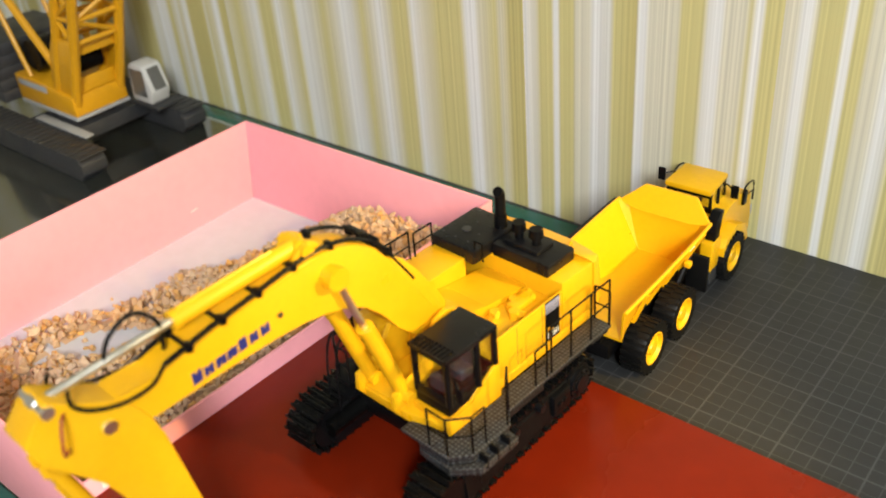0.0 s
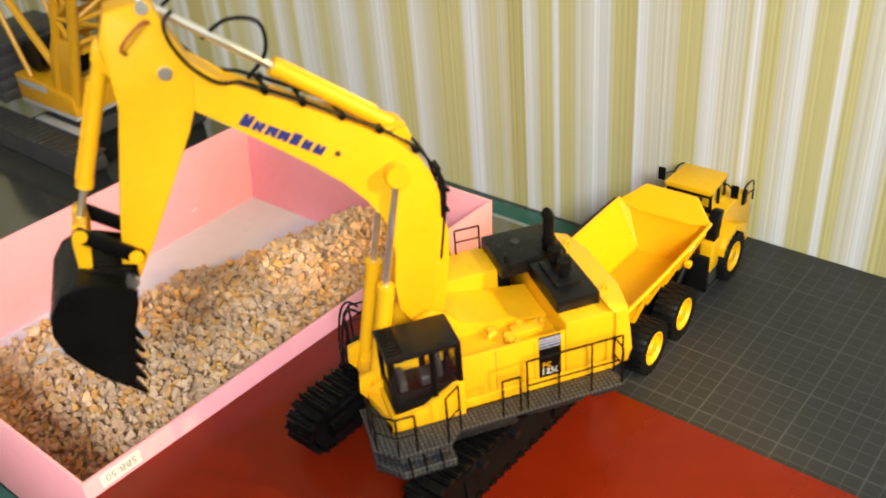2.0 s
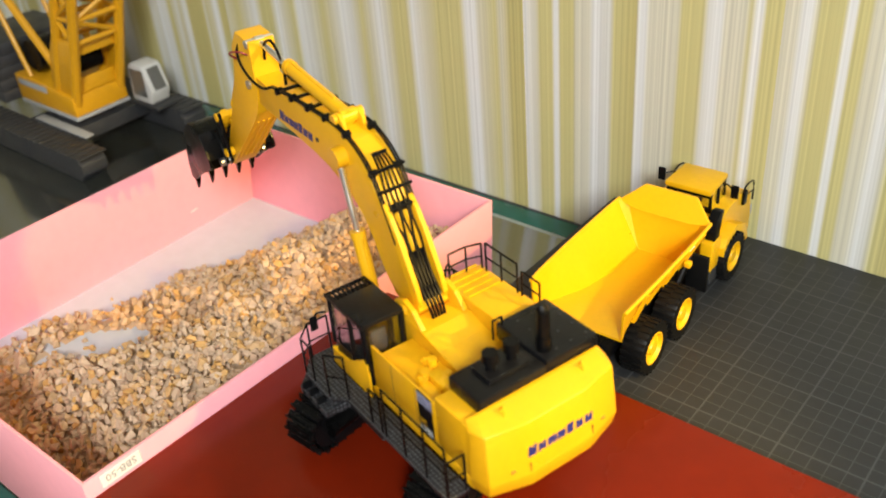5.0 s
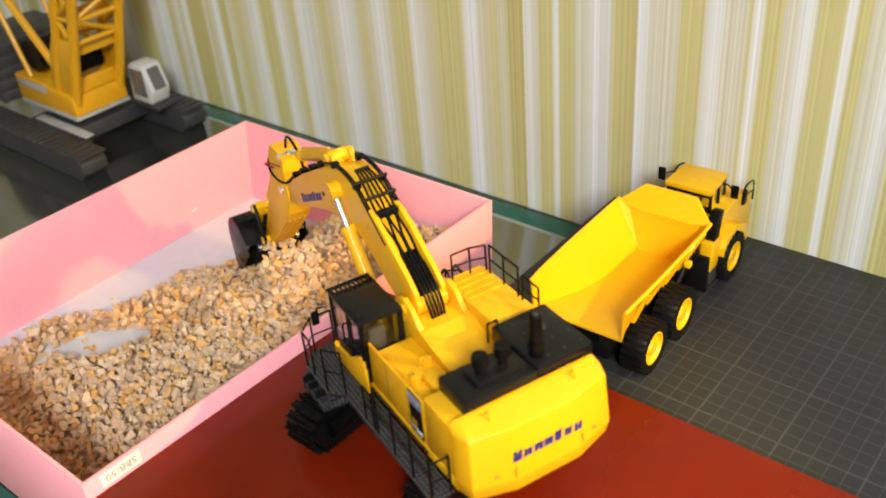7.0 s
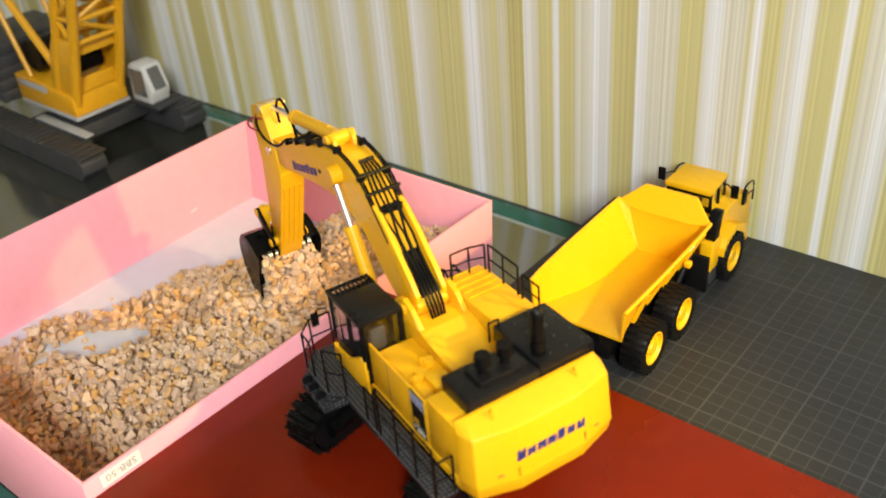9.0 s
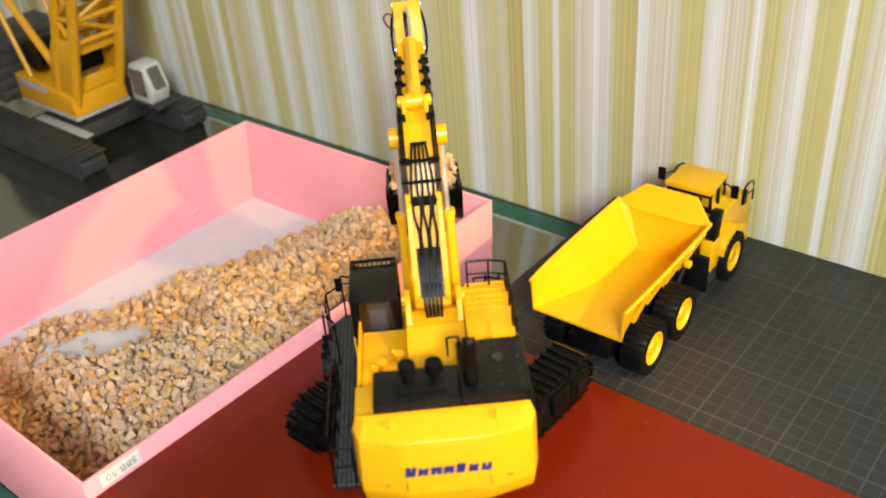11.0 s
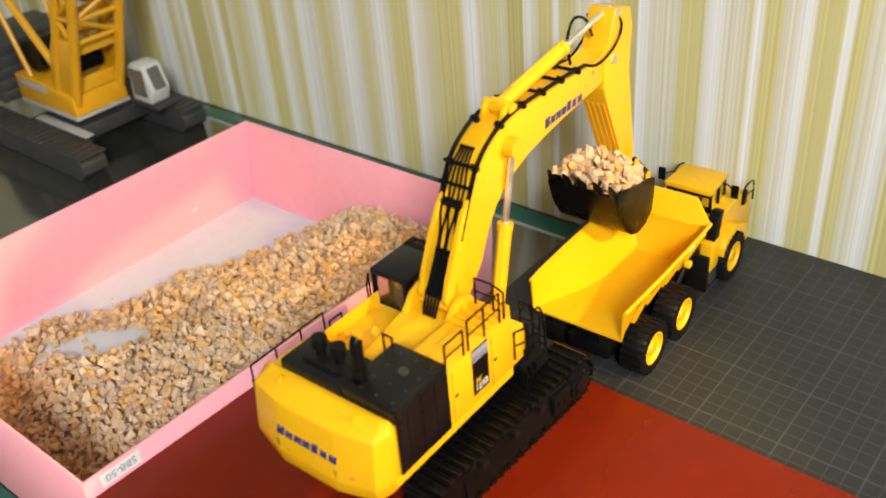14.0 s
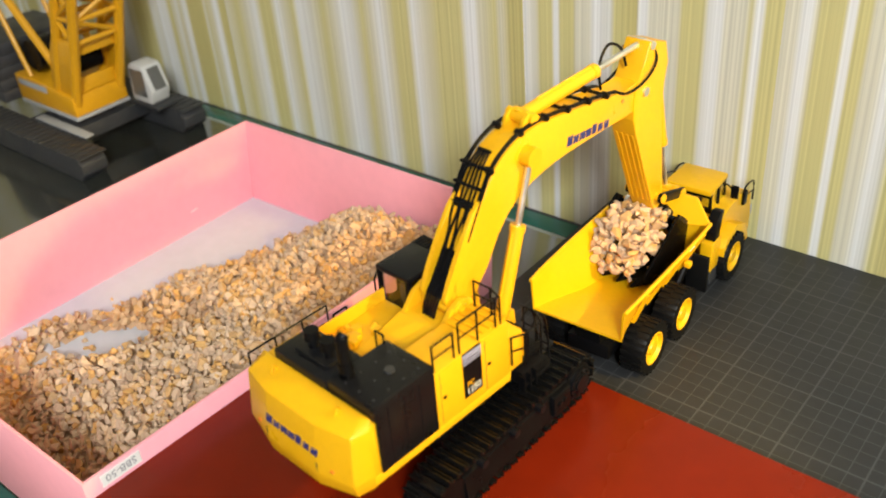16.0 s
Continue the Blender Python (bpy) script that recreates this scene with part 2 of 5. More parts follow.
def tube(bm, pts, r, n=8, r2=None):
    """A round bar along a line of points."""
    pts = [Vector(q) for q in pts]
    rings = []
    up = Vector((0, 0, 1))
    for i, q in enumerate(pts):
        d = (pts[min(i + 1, len(pts) - 1)] - pts[max(i - 1, 0)]).normalized()
        s = d.cross(up)
        if s.length < 1e-3:
            s = d.cross(Vector((0, 1, 0)))
        s.normalize()
        t = s.cross(d)
        rad = r if r2 is None else r + (r2 - r) * i / (len(pts) - 1)
        rings.append([bm.verts.new(q + (s * math.cos(2 * math.pi * k / n) + t * math.sin(2 * math.pi * k / n)) * rad) for k in range(n)])
    for a, c in zip(rings, rings[1:]):
        for k in range(n):
            bm.faces.new((a[k], a[(k + 1) % n], c[(k + 1) % n], c[k]))
    bm.faces.new(rings[0][::-1])
    bm.faces.new(rings[-1])


def loft(bm, rings, cap=True):
    """Skin a list of closed rings of equal length."""
    vr = [[bm.verts.new(q) for q in r] for r in rings]
    for a, c in zip(vr, vr[1:]):
        for k in range(len(a)):
            bm.faces.new((a[k], a[(k + 1) % len(a)], c[(k + 1) % len(a)], c[k]))
    if cap:
        bm.faces.new(vr[0][::-1])
        bm.faces.new(vr[-1])


def disc(bm, x, y0, y1, z, r, n=20):
    tube(bm, [(x, y0, z), (x, y1, z)], r, n)


def arc(points, steps=6):
    """A smooth line through the points."""
    pts = [Vector(q) for q in points]
    out = []
    for i in range(len(pts) - 1):
        p0, p1, p2, p3 = pts[max(i - 1, 0)], pts[i], pts[i + 1], pts[min(i + 2, len(pts) - 1)]
        for k in range(steps):
            t = k / steps
            out.append(0.5 * (2 * p1 + (p2 - p0) * t + (2 * p0 - 5 * p1 + 4 * p2 - p3) * t * t + (3 * p1 - p0 - 3 * p2 + p3) * t ** 3))
    out.append(pts[-1])
    return out


def to_mesh(name, bm, mat, smooth=30):
    bmesh.ops.recalc_face_normals(bm, faces=bm.faces)
    for v in bm.verts:
        v.co *= U
    me = bpy.data.meshes.new(name)
    bm.to_mesh(me)
    bm.free()
    for mt in (mat if isinstance(mat, (list, tuple)) else [mat]):
        me.materials.append(mt)
    me.shade_smooth()
    me.set_sharp_from_angle(angle=radians(smooth))
    return me


def settle(ob, parent, at=None):
    """Hang a part on its parent; a sub-part passes its own pieces on to the part above it."""
    at = Matrix() if at is None else at
    while parent.parent is not None and parent.parent.parent is not None:
        at, parent = parent.matrix_basis @ at, parent.parent
    ob.parent, ob.matrix_basis = parent, at


def part(name, bm, mat, parent, label="", at=None):
    ob = new(name, to_mesh(name, bm, mat))
    settle(ob, parent, at)
    if label:
        tagged(ob, label)
    return ob


def thing(name, at, label, category, group="", kind=""):
    ob = new(name)
    ob.matrix_basis = at
    ob.empty_display_size = 0.01
    return tagged(ob, label, category, group, kind)


def structure(name, bm, mat, label):
    ob = new(name, to_mesh(name, bm, mat))
    return tagged(ob, label, "", "", "structure")


def B():
    return bmesh.new()


def cm(x, y, z, rx=0, ry=0, rz=0):
    return pose(x * U, y * U, z * U, rx, ry, rz)


def lettering(name, text, size, mat, parent, at):
    """Raised lettering in the built-in font, as a mesh."""
    cu = bpy.data.curves.new(name, "FONT")
    cu.body, cu.size, cu.extrude, cu.align_x = text, size * U, 0.008 * U, "CENTER"
    tmp = bpy.data.objects.new(name, cu)
    scene.collection.objects.link(tmp)
    bpy.context.view_layer.update()
    me = bpy.data.meshes.new_from_object(tmp.evaluated_get(bpy.context.evaluated_depsgraph_get()))
    bpy.data.objects.remove(tmp)
    me.materials.clear()
    me.materials.append(mat)
    ob = new(name, me)
    settle(ob, parent, at)
    return ob


def mark_blocks(length, height, mat, parent, at, depth=0.02, slant=0.15):
    """Seven notched blocks in a row that stand for a maker's mark, each a part of its own, in x and z."""
    w = length / 7
    for i in range(7):
        x0, x1 = i * w - length / 2 + w * 0.07, i * w - length / 2 + w * (0.9, 0.88, 0.96, 0.92, 0.8, 0.82, 0.88)[i]
        h = height * (1.0, 0.8, 0.8, 0.8, 0.98, 0.8, 0.8)[i]
        xm, n = (x0 + x1) / 2, (x1 - x0) * 0.1
        lo, hi = ((0.0, 0.4), (0.36, 0.36), (0.5, 0.0), (0.3, 0.0), (0.0, 0.0), (0.22, 0.3), (0.0, 0.62))[i]
        prof = [(x0, 0), (xm - n, 0), (xm, lo * h), (xm + n, 0), (x1, 0), (x1, h), (xm + n, h), (xm, h - hi * h), (xm - n, h), (x0, h)]
        bm = B()
        prism(bm, [(x + slant * z, z) for x, z in prof], 0, depth)
        part("mark_block", bm, mat, parent, "", at)


RED_Z = 3.0


# ---- the room and the shelf ----
def build_room():
    bm = B(); box(bm, -230, 150, 20, 32, -77, 170)
    structure("wall_north", bm, WALLPAPER, "wall with cream, olive and white striped wallpaper")
    bm = B(); box(bm, -242, -230, -260, 32, -77, 170)
    structure("wall_west", bm, PLASTER, "plain cream wall")
    bm = B(); box(bm, 150, 162, -260, 32, -77, 170)
    structure("wall_east", bm, PLASTER, "plain cream wall")
    bm = B(); box(bm, -230, 150, -272, -260, -77, 170)
    structure("wall_south", bm, PLASTER, "plain cream wall")
    bm = B(); box(bm, -242, 162, -272, 32, -89, -77)
    structure("floor", bm, FLOOR_BROWN, "brown floor")
    bm = B(); box(bm, -242, 162, -272, 32, 170, 180)
    structure("ceiling", bm, PLASTER, "plain cream ceiling")


def build_table():
    t = thing("glass_table", cm(0, 0, -4), "dark glass-topped table with green edges against the wall", "table")
    bm = B(); box(bm, -125, 48, -27.9, 17.1, -1.0, 0, 0.08)
    part("glass_top", bm, TABLE, t, "dark reflecting glass top")
    bm = B(); box(bm, -125, 48, 17.5, 19.66, -1.0, 0.0, 0.05)
    part("glass_edge", bm, TEAL, t, "green glass edge")
    # dark strip stands in for the shade in the gap at the wall
    bm = B(); box(bm, -125, 48, 19.67, 19.97, -1.0, 0.03, 0.04)
    part("gap_shade_strip", bm, GREY, t, "dark grey strip for the shaded gap along the wall")
    bm = B(); box(bm, -125, 48, 17.11, 17.49, -1.0, -0.03)
    part("bevel_strip", bm, PALE_EDGE, t, "pale bevel line")
    bm = B(); box(bm, -125, 48, -28.9, -27.92, -1.0, 0.0, 0.1)
    part("front_edge", bm, TEAL, t, "green glass edge")
    for x in (-120, 40):
        for y in (-26, 12):
            bm = B(); box(bm, x, x + 4, y, y + 4, -73, -1.01, 0.2)
            part("leg", bm, WOOD, t)


def build_mat():
    m = thing("mat_block", cm(0, 0, -4), "dark block that carries the cutting mat on the table", "block")
    bm = B(); box(bm, -17.1, 34, -27.5, 19.6, 0.0, 3.68, 0.1)
    part("body", bm, WOOD, m)
    bm = B(); slab(bm, [(-17.4, -27.6), (34.2, -27.6), (34.2, 19.85), (-17.4, 19.85)], -0.3, 0.0, 0.06)
    ob = new("cutting_mat", to_mesh("cutting_mat", bm, MAT))
    tagged(ob, "dark grey cutting mat with a pale one centimetre grid", "cutting mat")
    bm = B(); slab(bm, [(-22.2, -28.1), (32.4, -28.3), (32.4, -4.47), (-21.5, -4.22)], 0.01, RED_Z, 0.04)
    ob = new("red_board", to_mesh("red_board", bm, RED))
    tagged(ob, "glossy dark red board lying on the cutting mat", "board")


# ---- the pink box and its gravel ----
BOX_TOP = ((-22.25, -27.84), (-21.5, 8.18), (-50.2, 7.98), (-50.82, -27.84))
BOX_FOOT = ((-22.25, -27.84), (-21.55, 7.6), (-50.7, 7.42), (-51.0, -27.84))
BOX_H = 8.2


def build_pink_box():
    t = thing("storage_box", cm(0, 0, -4), "shallow pink cardboard box half full of gravel", "box")
    th = 0.22

    def inset(corners):
        c = [Vector(q) for q in corners]
        mid = sum(c, Vector((0, 0))) / 4
        return c, [q + Vector((th if q.x < mid.x else -th, th if q.y < mid.y else -th)) for q in c]

    (lo, lo_in), (hi, hi_in) = inset(BOX_FOOT), inset(BOX_TOP)
    for i in range(4):
        j = (i + 1) % 4
        bm = B()
        loft(bm, [[(*q, z) for q in (o[i], o[j], n[j], n[i])] for o, n, z in ((lo, lo_in, 0.0), (hi, hi_in, BOX_H))])
        bmesh.ops.bevel(bm, geom=list(bm.edges), offset=0.03, segments=2, affect="EDGES", profile=0.5)
        part("box_wall", bm, PINK, t)
    bm = B(); slab(bm, lo_in, 0.0, 0.15)
    part("box_bottom", bm, LINER, t, "white box bottom")
    # two small pale marks on the left wall
    for x, y, z, w in ((-50.4, 0.37, 2.15, 1.0), (-50.54, -12.9, 2.2, 1.2)):
        bm = B(); prism(bm, [(-w / 2, -0.08), (-w * 0.1, -0.14), (w / 2, 0.02), (w * 0.2, 0.12), (-w * 0.3, 0.06)], 0, 0.02)
        part("pale_mark", bm, CARD_EDGE, t, "small pale mark on the pink card", cm(x, y, z, 0, 0, 90))
    lab = B(); box(lab, 0, 0.03, -1.27, 1.27, -0.44, 0.41)
    lb = part("label", lab, PAPER, t, "white paper label", cm(-22.2, -25.55, 7.6, 0, 0, -1.1))
    ob = lettering("label_text", "SBB-50", 0.68, INK, lb, cm(0.045, 0, 0.24) @ pose(0, 0, 0, 0, 0, 90) @ pose(0, 0, 0, 90, 0, 0) @ pose(0, 0, 0, 0, 0, 180))
    return t


def stone_shapes(n, seed):
    rng = random.Random(seed)
    out = []
    for _ in range(n):
        bm = B()
        sx, sy, sz = rng.uniform(0.8, 1.2), rng.uniform(0.6, 0.95), rng.uniform(0.5, 0.85)
        for _ in range(13):
            v = Vector((rng.gauss(0, 1), rng.gauss(0, 1), rng.gauss(0, 1))).normalized() * rng.uniform(0.85, 1.1)
            bm.verts.new((v.x * sx * 0.5, v.y * sy * 0.5, v.z * sz * 0.5))
        res = bmesh.ops.convex_hull(bm, input=bm.verts)
        bmesh.ops.delete(bm, geom=[g for g in res["geom_interior"] if isinstance(g, bmesh.types.BMVert)], context="VERTS")
        bmesh.ops.triangulate(bm, faces=bm.faces)
        bm.verts.index_update()
        out.append(([v.co.copy() for v in bm.verts], [[v.index for v in f.verts] for f in bm.faces]))
        bm.free()
    return out


SHAPES = stone_shapes(14, 5)
EDGE_Y = (-27.5, -20.3, -15.9, -13.2, -10.6, -5.6, -0.6, 3.1, 7.1)
EDGE_X = (-50.2, -49.2, -47.5, -45.8, -46.0, -44.4, -41.5, -41.0, -40.4)


def pile_height(x, y):
    """Height of the gravel above the box bottom."""
    d = x - float(np.interp(y, EDGE_Y, EDGE_X))
    wob = noise.noise(Vector((x * 0.25, y * 0.25, 3.1)))
    d += wob * 1.1
    if d < 0:
        return -1.0
    h = 0.35 + 4.5 * (1 - math.exp(-d / 8.5)) + 0.7 * noise.noise(Vector((x * 0.2, y * 0.2, 0.3)))
    h += 1.5 * math.exp(-(((x + 33) / 6) ** 2 + ((y - 5) / 5) ** 2))
    h -= 5.2 * max(0.0, 1 - (y + 27.3) / 9.5) * min(1.0, max(0.0, (-23.5 - x) / 5))
    h = max(h, 0.35)
    # a bare patch of the bottom, long and narrow
    p, q = ((x + 42.8) * 0.7 + (y + 15.9) * 0.71) / 4.4, ((y + 15.9) * 0.7 - (x + 42.8) * 0.71) / 2.5
    hole = math.sqrt(p * p + q * q) + 0.3 * wob + 0.4 * noise.noise(Vector((x * 0.8, y * 0.8, 7.7)))
    if hole < 1.0:
        return -1.0
    h = min(h, 0.35 + 2.2 * (hole - 1.0))
    return h


def build_gravel():
    t = thing("gravel_pile", cm(0, 0, -3.84), "loose heap of tan gravel in the pink box", "gravel", "", "stuff")
    rng = random.Random(11)
    xs, ys = np.arange(-50.3, -22.4, 0.7), np.arange(-27.5, 7.3, 0.7)
    bm = B()
    grid = {}
    for i, x in enumerate(xs):
        for j, y in enumerate(ys):
            h = pile_height(float(x), float(y))
            grid[i, j] = bm.verts.new((x, y, max(h - 0.75, 0.15 if h > 0 and y < -20.5 else 0.0)))
    for i in range(len(xs) - 1):
        for j in range(len(ys) - 1):
            q = [grid[i, j], grid[i + 1, j], grid[i + 1, j + 1], grid[i, j + 1]]
            if max(v.co.z for v in q) > 0.05:
                bm.faces.new(q)
    loose = [v for v in bm.verts if not v.link_faces]
    bmesh.ops.delete(bm, geom=loose, context="VERTS")
    tagged(part("heap_core", bm, STONE, t), kind="stuff")
    spots = []
    step = 0.47
    for layer in range(2):
        for x in np.arange(-50.2, -22.6, step):
            for y in np.arange(-27.4, 7.2, step):
                px, py = x + rng.uniform(-0.3, 0.3), y + rng.uniform(-0.3, 0.3)
                h = pile_height(px, py)
                if h < 0 and rng.random() > 0.03:
                    continue
                if h < 0 and px - float(np.interp(py, EDGE_Y, EDGE_X)) < -1.8:
                    continue
                if h < 0.7 and h >= 0 and rng.random() < (0.05 if py < -20 else 0.3):
                    continue
                if layer == 1 and rng.random() < 0.55:
                    continue
                z = max(h, 0.3) - rng.uniform(0.05, 0.35) + (0.3 if layer else 0.0)
                s = rng.uniform(0.5, 0.98) if rng.random() > 0.08 else rng.uniform(1.0, 1.25)
                px, py = min(max(px, -50.2), -22.75), min(max(py, -27.3), 7.0)
                spots.append((px, py, z, s, rng.randrange(len(SHAPES)), Euler((rng.uniform(0, 6), rng.uniform(0, 6), rng.uniform(0, 6)))))
    # single stones along the near wall, the rest in one body
    near = [q for q in spots if q[1] < -21.5 and q[0] > -34]
    near = near[::max(1, len(near) // 290)][:290]
    chosen = set(id(q) for q in near)
    meshes = []
    for vs, fs in SHAPES:
        me = bpy.data.meshes.new("stone")
        me.from_pydata([tuple(v * U) for v in vs], [], fs)
        me.materials.append(STONE)
        meshes.append(me)
    verts, faces = [], []
    for q in spots:
        if id(q) in chosen:
            continue
        vs, fs = SHAPES[q[4]]
        r = q[5].to_matrix()
        base = len(verts)
        o = Vector(q[:3])
        verts += [tuple((r @ v * q[3] + o) * U) for v in vs]
        faces += [[base + i for i in f] for f in fs]
    me = bpy.data.meshes.new("stones")
    me.from_pydata(verts, [], faces)
    me.materials.append(STONE)
    ob = new("stones", me)
    ob.parent = t
    tagged(ob, kind="stuff")
    for q in near:
        ob = new("stone", meshes[q[4]])
        ob.parent = t
        ob.matrix_basis = Matrix.LocRotScale(Vector(q[:3]) * U, q[5], Vector((q[3],) * 3))
    return meshes


# ---- the dump truck ----
LUGS = {}


def build_wheel(parent, at, r, w, side):
    """A tyre with lugs on a dished yellow rim; the axle runs along x, side is +1 or -1."""
    bm = B()
    prof = [(-w / 2, r * 0.62), (-w / 2, r * 0.93), (-w * 0.36, r * 0.985), (w * 0.36, r * 0.985), (w / 2, r * 0.93), (w / 2, r * 0.62)]
    n = 36
    rings = [[bm.verts.new((x, q * math.cos(2 * math.pi * k / n), q * math.sin(2 * math.pi * k / n))) for x, q in prof] for k in range(n)]
    for k in range(n):
        a, c = rings[k], rings[(k + 1) % n]
        for i in range(len(prof) - 1):
            bm.faces.new((a[i], a[i + 1], c[i + 1], c[i]))
        bm.faces.new((a[-1], a[0], c[0], c[-1]))
    tyre = part("tyre", bm, RUBBER, parent, "black rubber tyre with lugs", at)
    for s in (-1, 1):
        if (r, s) not in LUGS:
            bm = B(); box(bm, min(s * 0.03, s * w * 0.5), max(s * 0.03, s * w * 0.5), -0.1, 0.1, r * 0.93, r * 1.02)
            LUGS[r, s] = to_mesh("lug", bm, RUBBER)
        for k in range(24):
            ob = new("lug", LUGS[r, s])
            ob.parent = tyre
            ob.matrix_basis = Matrix.Rotation(2 * math.pi * (k + (0.5 if s > 0 else 0)) / 24, 4, "X")
    bm = B()
    o = side * w / 2
    prof = [(o * 1.0, r * 0.62), (o * 1.03, r * 0.56), (o * 0.72, r * 0.48), (o * 0.66, r * 0.3), (o * 0.95, r * 0.24), (o * 0.98, 0.001)]
    rings = [[bm.verts.new((x, q * math.cos(2 * math.pi * k / 28), q * math.sin(2 * math.pi * k / 28))) for x, q in prof] for k in range(28)]
    for k in range(28):
        a, c = rings[k], rings[(k + 1) % 28]
        for i in range(len(prof) - 1):
            bm.faces.new((a[i], a[i + 1], c[i + 1], c[i]))
    bmesh.ops.remove_doubles(bm, verts=bm.verts, dist=0.01)
    part("rim", bm, TRUCK_YELLOW, tyre, "yellow wheel rim")


def build_truck():
    t = thing("dump_truck", cm(-7.62, 3.75, 0, 0, 0, 1.4), "yellow scale-model articulated dump truck parked on the cutting mat, empty bed", "dump truck")
    # bed: an open trough with flared sides, a sloping rear floor and a raised front board
    bm = B()

    def P(*q):
        return bm.verts.new(q)

    # stations along the bed: y, half width at the rim, rim height, half floor, floor height
    st = [(-5.85, 3.28, 6.82, 3.05, 4.68), (-4.6, 3.35, 6.9, 2.65, 4.6), (-1.5, 3.42, 6.92, 1.95, 3.95), (2.0, 3.45, 6.92, 1.65, 3.4), (5.4, 3.45, 6.92, 1.6, 3.3), (5.8, 3.4, 6.95, 2.7, 6.6)]
    wall = 0.14
    inn, out = [], []
    for y, hw, rz, fw, fz in st:
        inn.append([P(-hw + wall, y, rz), P(-fw, y, fz + wall), P(fw, y, fz + wall), P(hw - wall, y, rz)])
        out.append([P(-hw, y, rz), P(-fw - 0.1, y, fz), P(fw + 0.1, y, fz), P(hw, y, rz)])
    for rows, flip in ((inn, False), (out, True)):
        for a, c in zip(rows, rows[1:]):
            for i in range(3):
                q = (a[i], a[i + 1], c[i + 1], c[i])
                bm.faces.new(q[::-1] if flip else q)
    for k in (0, -1):
        for i in range(3):
            bm.faces.new((inn[k][i], inn[k][i + 1], out[k][i + 1], out[k][i]))
    for a, c, d, e in zip(inn, inn[1:], out, out[1:]):
        bm.faces.new((a[0], c[0], e[0], d[0]))
        bm.faces.new((a[3], c[3], e[3], d[3]))
    bed = part("dump_bed", bm, TRUCK_YELLOW, t, "yellow open dump bed")
    bm = B()
    loft(bm, [[(-3.4, 5.6, 6.85), (-1.95, 5.65, 6.5), (1.95, 5.65, 6.5), (3.4, 5.6, 6.85), (1.9, 6.65, 8.0), (-1.9, 6.65, 8.0)],
              [(-3.4, 5.8, 6.85), (-1.95, 5.85, 6.5), (1.95, 5.85, 6.5), (3.4, 5.8, 6.85), (1.9, 6.85, 8.0), (-1.9, 6.85, 8.0)]])
    part("head_board", bm, TRUCK_YELLOW, bed)
    for s in (-1, 1):
        bm = B(); tube(bm, [(s * 3.28, -5.83, 6.82), (s * 3.36, -4.6, 6.88), (s * 3.45, -1.5, 6.9), (s * 3.47, 4.3, 6.9), (s * 3.4, 5.75, 6.93)], 0.13, 8)
        part("bed_rim", bm, TRUCK_YELLOW, bed)
        for y in (-3.4, -0.6, 2.2, 4.6):
            bm = B()
            fw, fz = (float(np.interp(y, [q[0] for q in st], [q[i] for q in st])) for i in (3, 4))
            loft(bm, [[(s * (fw + 0.14), y - 0.12, fz + 0.1), (s * (fw + 0.14), y + 0.12, fz + 0.1), (s * (fw + 0.4), y + 0.12, fz + 0.1), (s * (fw + 0.4), y - 0.12, fz + 0.1)],
                      [(s * 3.44, y - 0.12, 6.75), (s * 3.44, y + 0.12, 6.75), (s * 3.6, y + 0.12, 6.75), (s * 3.6, y - 0.12, 6.75)]])
            part("bed_rib", bm, TRUCK_YELLOW, bed)
        if s > 0:
            mark_blocks(1.8, 0.4, PAPER, bed, cm(3.06, 3.4, 5.85, 0, 0, 90) @ pose(0, 0, 0, -32, 0, 0))
        bm = B(); box(bm, s * 2.7 - 0.75, s * 2.7 + 0.75, 5.75, 6.1, 1.3, 4.1, 0.05)
        part("mud_flap", bm, RUBBER, t, "black mud flap")
    bm = B()
    box(bm, -1.5, 1.5, -4.4, 8.2, 1.5, 2.6, 0.1)
    box(bm, -0.9, 0.9, -4.4, -2.0, 2.55, 4.0, 0.1)
    box(bm, -0.9, 0.9, 2.0, 5.2, 2.55, 3.28, 0.1)
    box(bm, -0.9, 0.9, 8.2, 11.0, 1.5, 2.5, 0.1)
    for y in (-2.15, 2.1, 10.2):
        tube(bm, [(-2.8, y, 1.85), (2.8, y, 1.85)], 0.45, 12)
    part("chassis", bm, BLACK, t, "black chassis with axles")
    for s in (-1, 1):
        bm = B(); tube(bm, [(s * 2.1, 4.0, 2.6), (s * 2.4, 5.3, 4.6)], 0.24, 10)
        part("hoist_cylinder", bm, BLACK, t, "black hoist cylinder")
        bm = B(); box(bm, min(s * 2.5, s * 3.2), max(s * 2.5, s * 2.95), 3.9, 4.4, 4.2, 4.6, 0.08)
        part("bed_bracket", bm, TRUCK_YELLOW, t)
    for y in (-2.15, 2.1, 10.2):
        for s in (-1, 1):
            build_wheel(t, cm(s * 2.84, y, 1.87), 1.84, 1.5, s)
    # tractor front: body, cab, bonnet
    bm = B()
    prism(bm, [(8.6, 1.6), (8.6, 4.7), (9.6, 5.1), (11.2, 5.3), (12.9, 5.45), (15.0, 4.7), (15.4, 2.8), (15.3, 1.2), (12.5, 1.2), (12.2, 2.6), (11.4, 3.7), (10.2, 4.0), (9.2, 3.5), (8.8, 2.2)], -2.62, 2.62, 0.16)
    for v in bm.verts:
        x, y, z = v.co
        v.co = (-y * 1.0, x, z)
    part("bonnet", bm, TRUCK_YELLOW, t, "yellow bonnet and side panels")
